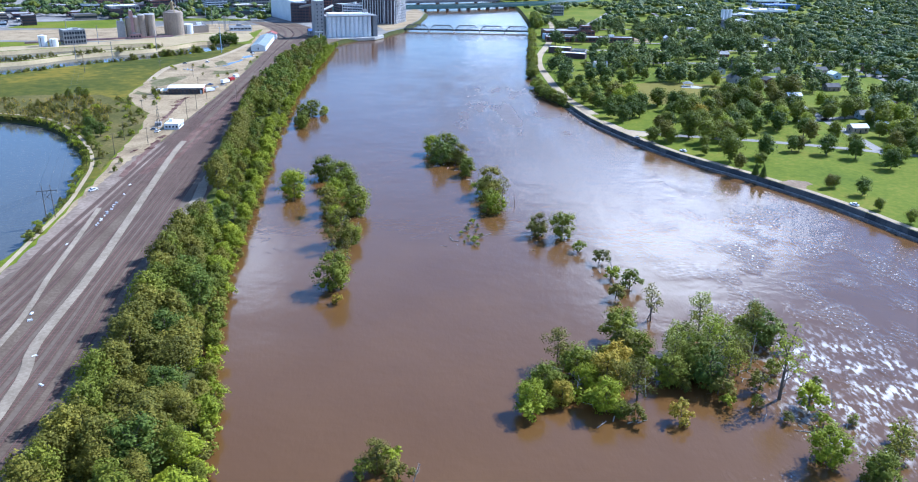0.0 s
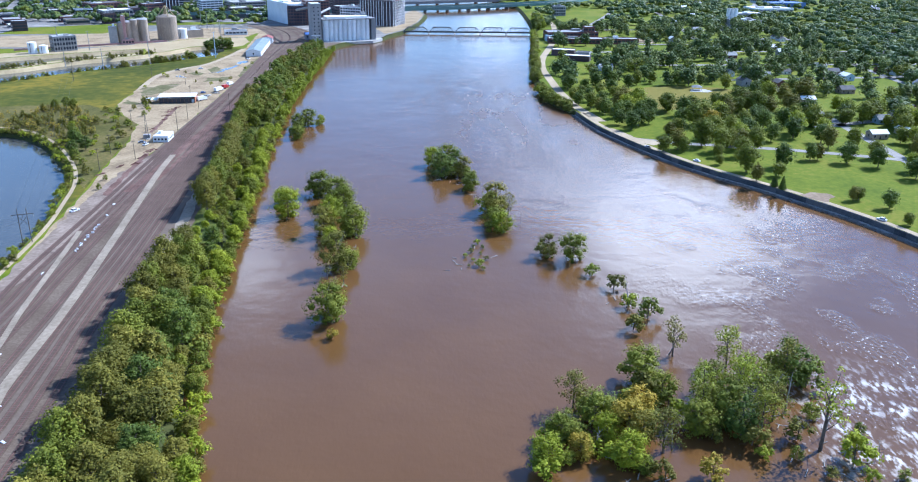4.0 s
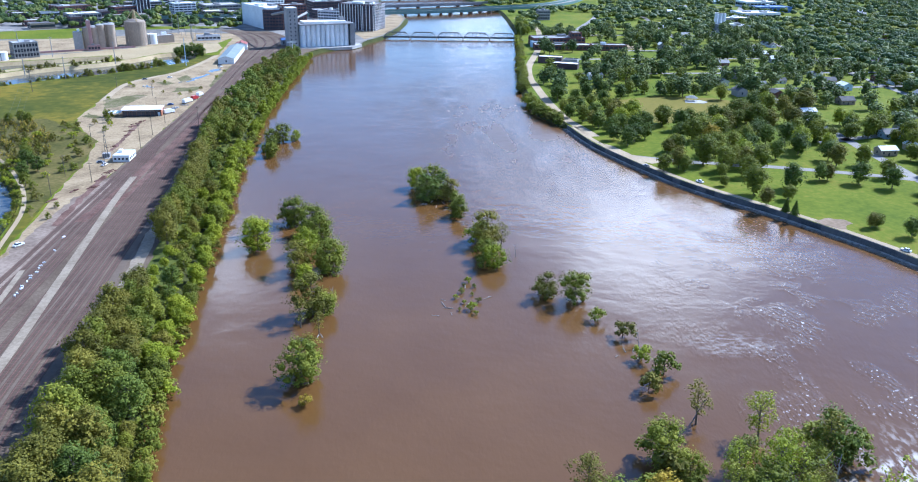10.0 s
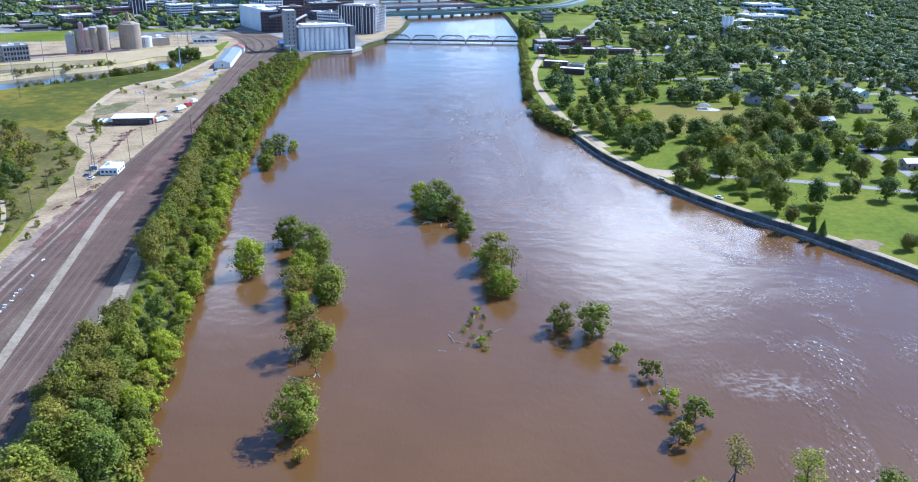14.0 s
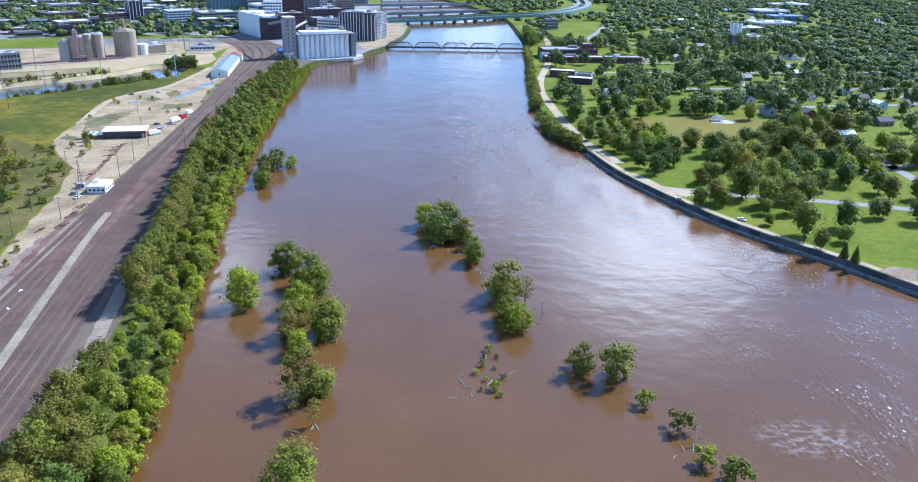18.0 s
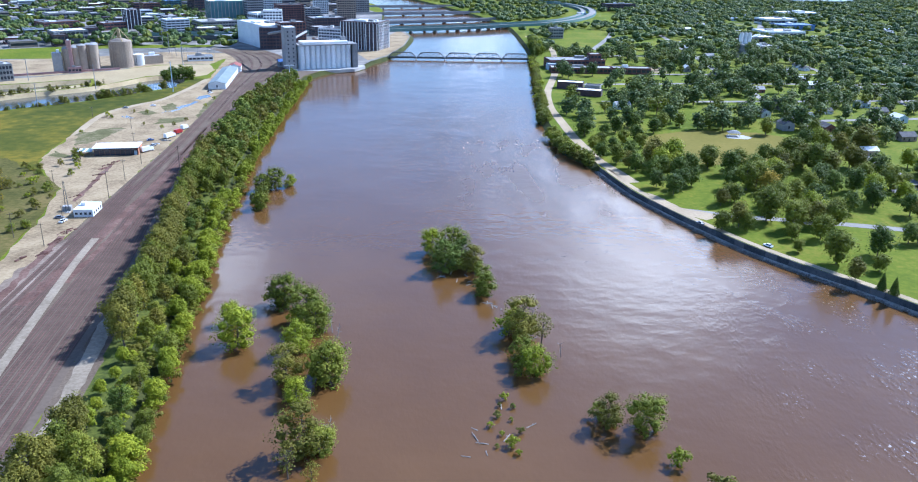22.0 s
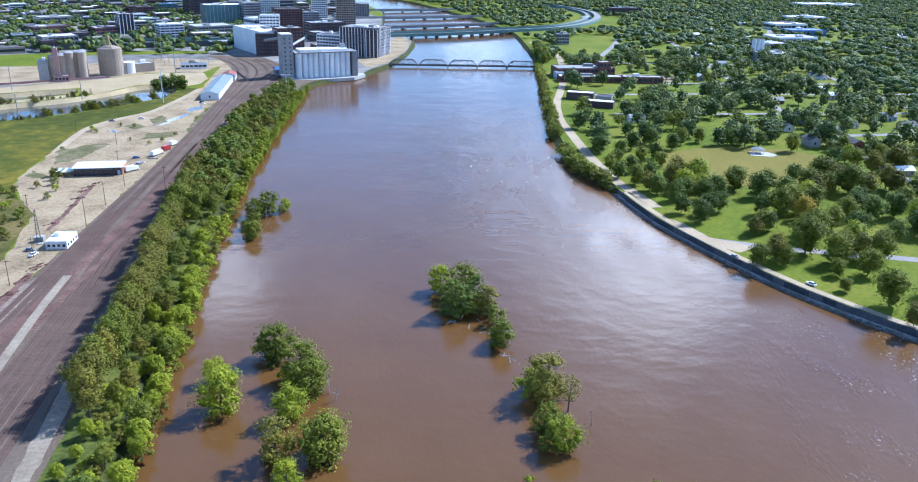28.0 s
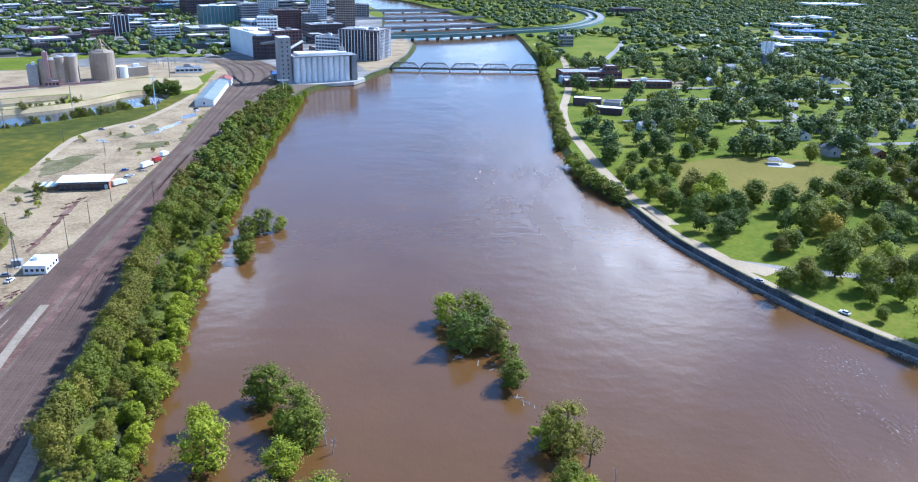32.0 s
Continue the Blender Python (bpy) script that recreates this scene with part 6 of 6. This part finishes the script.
# works and sheds
block("brick_works", "dark red brick factory with flat roofs", "factory", (103, 1008), 62, 26, 9, 8, M_BRICK, M_ROOFGREY, 2, 14, units=3)
block("brick_works_tower", "brick tower of the factory", "factory", (148, 1016), 12, 12, 15, 8, M_BRICK, M_ROOFGREY, 3, 3, units=0)
block("brick_wing", "long low brick factory wing with pale roof", "factory", (101, 978), 64, 16, 5.5, 1, M_BRICK, M_ROOFGREY, 1, 14, units=1)
block("brick_wing", "low brick factory wing with grey roof", "factory", (166, 978), 40, 14, 6, 1, M_BRICK, M_ROOFGREY, 1, 8, units=1)
block("blue_shed", "pale blue works shed", "shed", (100, 1000), 10, 9, 6, 8, M_PALEBLUE, M_ROOFWHITE, units=0)
setting("works_yard", patch([(168, 994), (228, 992), (236, 1036), (172, 1040)], G + 0.1), M_DIRT, "pale gravel works yard", "yard")
block("boat_shed", "white-roofed shed with dark open side", "shed", (94, 884), 24, 12, 6, -15, M_DARKBRICK, M_ROOFWHITE, units=0)
block("boat_shed", "long white-roofed shed with dark side", "shed", (101, 850), 28, 12, 5, -18, M_DARKBRICK, M_ROOFWHITE, units=0)
block("boat_shed", "dark-roofed shed behind the white ones", "shed", (118, 872), 14, 12, 5, -18, M_GREYWALL, M_ROOFDARK, units=0)
for i in range(3):
    ms = thing("mill_silo", "tall white concrete mill silo above trees", "silo", "mill silos", (374 + i * 5.2, 1186, G))
    part("drum", Shape().tube((0, 0, -0.5), (0, 0, 24), 2.7, 2.7, 18), M_WHITE, ms)
    part("cap", Shape().tube((0, 0, 24), (0, 0, 25), 2.8, 1.6, 18), M_GREYWALL, ms)
block("mill_hall", "grey windowless mill hall among trees", "factory", (372, 1150), 40, 26, 11, 7, M_GREYWALL, M_ROOFGREY, units=3)
block("works_hall", "white-roofed works hall far off", "factory", (472, 1356), 66, 40, 10, 9, M_WHITE, M_ROOFWHITE, 1, 10, units=2)
block("works_hall", "white-roofed works hall far off", "factory", (420, 1280), 40, 30, 9, 9, M_GREYWALL, M_ROOFWHITE, 1, 8, units=2)
block("blue_hall", "long works hall with blue roof", "factory", (546, 1480), 63, 36, 9, 10, M_BLUE, M_BLUE, units=1)
block("works_hall", "pale works hall beside the main road", "factory", (560, 1580), 60, 40, 10, 10, M_WHITE, M_ROOFWHITE, 1, 8, units=2)
block("works_hall", "far white halls beside the main road", "factory", (660, 1750), 80, 40, 9, 10, M_WHITE, M_ROOFWHITE, 1, 8, units=2)
block("works_hall", "far pale halls near the horizon", "factory", (860, 2150), 150, 60, 10, 10, M_WHITE, M_ROOFWHITE, 1, 8, units=2)
block("school", "dark office building by the lawn", "building", (142, 1305), 18, 14, 14, 9, M_GREYWALL, M_ROOFGREY, 3, 5)
block("school", "long dark brick school far off", "building", (322, 1822), 64, 30, 14, 13, M_DARKBRICK, M_ROOFDARK, 3, 12)

# houses among the trees
home = random.Random(31)
HOMES = [(175, 855), (130, 786), (268, 800)]
for i in range(4000):
    y = home.uniform(520, 1900)
    x = home.uniform(x_at(EAST, y) + 165, 0.6 * y + 260)
    if len(HOMES) > 210:
        break
    if any(inside((x, y), m) for m in MEADOWS) or any(math.dist((x, y), p) < 19 for p in HOMES) or (x < 240 and y < 1120):
        continue
    HOMES.append((x, y))
houses = [M_WHITE, M_WHITE, M_GREYWALL, M_TAN, M_PALEBLUE, M_BRICK]
hroofs = [M_ROOFGREY, M_ROOFDARK, M_ROOFDARK, M_ROOFGREY, M_ROOFWHITE, M_ROOFGREY]
words = ["white", "white", "grey", "tan", "pale blue", "brick"]
kinds = []
for k in range(12):
    i = k % 6
    kinds.append(gable("house", words[i] + " small house with pitched roof among trees", "house", (0, 0), home.uniform(9, 13), home.uniform(7, 9), home.uniform(2.8, 5), home.uniform(1.8, 2.8), 0, houses[i], hroofs[home.randrange(6)], group="houses among trees"))
for n, (x, y) in enumerate(HOMES):
    m = pose(x, y, G, 0, 0, home.choice([5, 95, 8, 98]))
    if n < 12:
        kinds[n].matrix_basis = m
    else:
        copy_thing(kinds[home.randrange(12)], m)

# trees of the park, placed, then scattered
def make_conifer(kind, seed, height, radius):
    """A dense dark cone of short sprays round a straight trunk."""
    rng = np.random.default_rng(seed)
    wood, crown = Shape(), Shape()
    wood.tube((0, 0, -0.4), (0, 0, height * 0.9), 0.2, 0.04, 6)
    for i in range(9):
        u = i / 9
        crown.clump(np.array([0, 0, height * (0.12 + 0.8 * u)]), radius * 0.62 * (1 - u) + 0.12, rng, 1.0)
    u = 1 - np.sqrt(rng.uniform(0, 1, 1100))
    ang = rng.uniform(0, 2 * math.pi, 1100)
    out = radius * (1 - u) ** 0.9 * rng.uniform(0.72, 1.08, 1100) * (1 + 0.12 * np.sin(u * 40)) + 0.05
    p = np.stack([np.cos(ang) * out, np.sin(ang) * out, height * (0.05 + 0.95 * u)], 1)
    d = np.stack([np.cos(ang), np.sin(ang), np.full(1100, 0.25)], 1)
    crown.cards(p, d, 0.42 * rng.uniform(0.6, 1.3, 1100), rng)
    TREES[kind] = (wood.mesh("trunk", M_BARK), crown.mesh("crown", LEAF["dark"]), height)


make_conifer("spruce", 99, 8, 2.0)
PARK = [(121, 492, 10, 3), (131, 497, 12, 4), (133, 492, 9, 0), (148, 506, 17, 0), (155, 493, 15, 2), (164, 481, 12, 0), (157, 450, 15, 0), (157, 433, 9, 4), (172, 442, 8, 3), (203, 476, 10, 5), (208, 477, 9, 4), (140, 536, 11, 3),
        (133, 530, 9, 4), (160, 524, 15, 0), (167, 553, 12, 7), (148, 561, 12, 5), (143, 537, 10, 5), (152, 612, 12, 0), (158, 592, 14, 1), (134, 590, 13, 5), (126, 586, 12, 1), (118, 592, 11, 5), (95, 614, 12, 0), (103, 596, 11, 1), (110, 584, 12, 5), (107, 562, 10, 1),
        (113, 548, 12, 5), (100, 602, 10, 4), (120, 560, 12, 1), (128, 566, 11, 5), (172, 588, 13, 1), (180, 579, 13, 6), (190, 590, 13, 4), (200, 600, 13, 0), (211, 610, 14, 4), (211, 632, 12, 0), (204, 570, 13, 1), (203, 554, 13, 5), (218, 560, 13, 1), (190, 555, 12, 0), (241, 612, 14, 4),
        (206, 389, 9, 1), (194, 401, 7, 4), (197, 402, 7, 3), (203, 366, 6, 3), (209, 347, 7, 0), (222, 470, 12, 1), (236, 462, 12, 5), (246, 440, 12, 1), (262, 420, 12, 0), (226, 505, 13, 4), (182, 527, 13, 1), (176, 540, 12, 0), (196, 520, 12, 5), (214, 530, 13, 1),
        (150, 480, 8, 3), (146, 464, 6, 3), (88, 628, 10, 1), (86, 645, 10, 0), (98, 640, 11, 5), (106, 625, 11, 1), (120, 655, 10, 3), (140, 700, 11, 1), (150, 715, 12, 0), (128, 712, 12, 5), (112, 700, 12, 1), (100, 680, 11, 5), (110, 665, 10, 0), (94, 662, 9, 3), (165, 722, 11, 2), (186, 718, 12, 1), (205, 715, 10, 5), (222, 700, 13, 0), (232, 660, 13, 1)]
for x, y, h, k in PARK:
    plant("park%d" % k, x, y, G, h, "riverside park park", "on grass", 1.2)
for x, y in ((165, 418), (162.4, 422.4), (238, 560), (240, 552)):
    plant("spruce", x, y, G, 8, "riverside park park", "on grass")
PARK = [(x, y) for x, y, *_ in PARK]
MEADOWS.append([(150, 455), (185, 400), (260, 330), (300, 400), (215, 470), (165, 470)])
forest_rng = random.Random(9)
tries, mid = 0, []
while tries < 14000 and len(PARK) < 610:
    tries += 1
    y = forest_rng.uniform(380, 1180)
    x = x_at(EAST, y) + 14 + forest_rng.uniform(0, 1) ** 1.1 * 330
    if any(inside((x, y), m) for m in MEADOWS) and forest_rng.random() < 0.93:
        continue
    if noise.noise(Vector((x * 0.022, y * 0.022, 4))) < (0.1 if y < 640 else 0.0) and forest_rng.random() < 0.85:
        continue
    if any(math.dist((x, y), p) < 7.5 for p in PARK) or any(math.dist((x + 4, y + 4), p) < 7 for p in HOMES) or (95 < x < 215 and 970 < y < 1045) or (90 < x < 135 and 835 < y < 905) or (650 < y < 1150 and x < x_at([(85, 620), (79, 690), (76, 783), (84, 870), (104, 974), (116, 1060), (127, 1185)], y) + 8):
        continue
    PARK.append((x, y))
    h = forest_rng.uniform(8, 14) + 5 * forest_rng.random() ** 2
    k = forest_rng.choice([0, 0, 1, 2, 2, 3, 4, 5, 5, 6, 6] if y < 620 else [0, 0, 1, 1, 2, 3, 4, 5, 5, 6])
    if y < 700 and x < x_at(EAST, y) + 220:
        plant("park%d" % k, x, y, G, h, "riverside park park", "on grass", forest_rng.uniform(1.1, 1.35))
    else:
        mid.append(("mid%d" % (k % 5), x, y, G, h, forest_rng.uniform(1.1, 1.35)))
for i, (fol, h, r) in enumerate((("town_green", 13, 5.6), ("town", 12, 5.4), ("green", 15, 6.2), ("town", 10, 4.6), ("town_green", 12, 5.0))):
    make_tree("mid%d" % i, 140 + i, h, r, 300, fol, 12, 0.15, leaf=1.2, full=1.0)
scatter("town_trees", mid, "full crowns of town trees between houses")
# shrubs along the east bank towards the bridge
hedge = random.Random(8)
y = 616.0
while y < 1240:
    x = x_at(EAST, y)
    if 697 < y < 733:
        y += 4.6
        continue
    if y < 1100:
        plant("bush%d" % hedge.choice([0, 1, 1, 3]), x + hedge.uniform(0.5, 4.0), y, 0.8, hedge.uniform(4, 6.5), "", "on the steep bank", 1.5)
        if y < 860 and hedge.random() < 0.6:
            plant("bush1", x + hedge.uniform(3, 6), y + 2, 2.0, hedge.uniform(5, 7.5), "", "on the steep bank", 1.3)
    elif hedge.random() < 0.8:
        plant("park%d" % hedge.choice([0, 1, 5, 6]), x + hedge.uniform(4, 18), y, G, hedge.uniform(9, 13), "riverside park park", "on the bank")
    y += 4.6


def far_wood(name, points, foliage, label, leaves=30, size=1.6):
    """Distant trees, too many to count: clumped crowns of leaf sprays."""
    rng = np.random.default_rng(len(points))
    s = Shape()
    for x, y in points:
        h, r = rng.uniform(8, 14), rng.uniform(4.6, 7.4)
        k = leaves if y < 1700 else int(leaves * 0.45)
        d = rng.normal(0, 1, (k, 3))
        d /= np.linalg.norm(d, axis=1)[:, None]
        d[:, 2] = np.abs(d[:, 2]) * 1.1 - 0.25
        bump = 1 + 0.3 * np.sin(3 * d[:, 0] + x) * np.sin(3 * d[:, 1] + y)
        p = np.array([x, y, G + h * 0.55]) + d * np.array([r, r, h * 0.42]) * (bump * rng.uniform(0.7, 1.05, k))[:, None]
        for q in range(3):
            a = 2.1 * q + x
            s.clump((x + 0.42 * r * math.cos(a), y + 0.42 * r * math.sin(a), G + h * rng.uniform(0.48, 0.62)), r * rng.uniform(0.55, 0.72), rng, 0.8)
        s.cards(p, d, (size * 0.8 if y < 1700 else size * 1.5) * rng.uniform(0.7, 1.3, k), rng)
    return setting(name, s, LEAF[foliage], label, "trees", "stuff")


RAMPS = smooth_line([(88, 1462), (165, 1532), (222, 1620), (262, 1740), (268, 1872), (225, 2015)], 20) + smooth_line([(110, 1440), (190, 1500), (255, 1600), (300, 1740)], 20)
# town and town_green crowns carry the haze in their leaf colour
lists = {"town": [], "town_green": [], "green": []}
grid = {(int(x // 10.5), int(y // 10.5)): 1 for x, y in HOMES + small}
for i in range(60000):
    y = 380 + 3100 * forest_rng.random() ** 1.2
    x = -0.64 * y - 250 + (1.28 * y + 650) * forest_rng.random()
    edge = x_at(EAST, min(y, 2300))
    if x > edge + 14:
        chance = 0.97 if x > edge + 250 else 0.6
        if y < 1180 and x < edge + 344:
            continue
        if 360 < x < 430 and 1130 < y < 1190 or 465 < x < 640 and 1340 < y < 1640 and forest_rng.random() < 0.8:
            continue
    elif x < -270 and y > 1120:
        chance = 0.42 if y < 1900 else 0.85
    else:
        continue
    if any(inside((x, y), m) for m in MEADOWS) or forest_rng.random() > chance or noise.noise(Vector((x * 0.012, y * 0.012, 0))) < -0.3:
        continue
    if 1340 < y < 2050 and any(math.dist((x, y), p) < 32 for p in RAMPS):
        continue
    cell = (int(x // 10.5), int(y // 10.5))
    if cell in grid:
        continue
    grid[cell] = 1
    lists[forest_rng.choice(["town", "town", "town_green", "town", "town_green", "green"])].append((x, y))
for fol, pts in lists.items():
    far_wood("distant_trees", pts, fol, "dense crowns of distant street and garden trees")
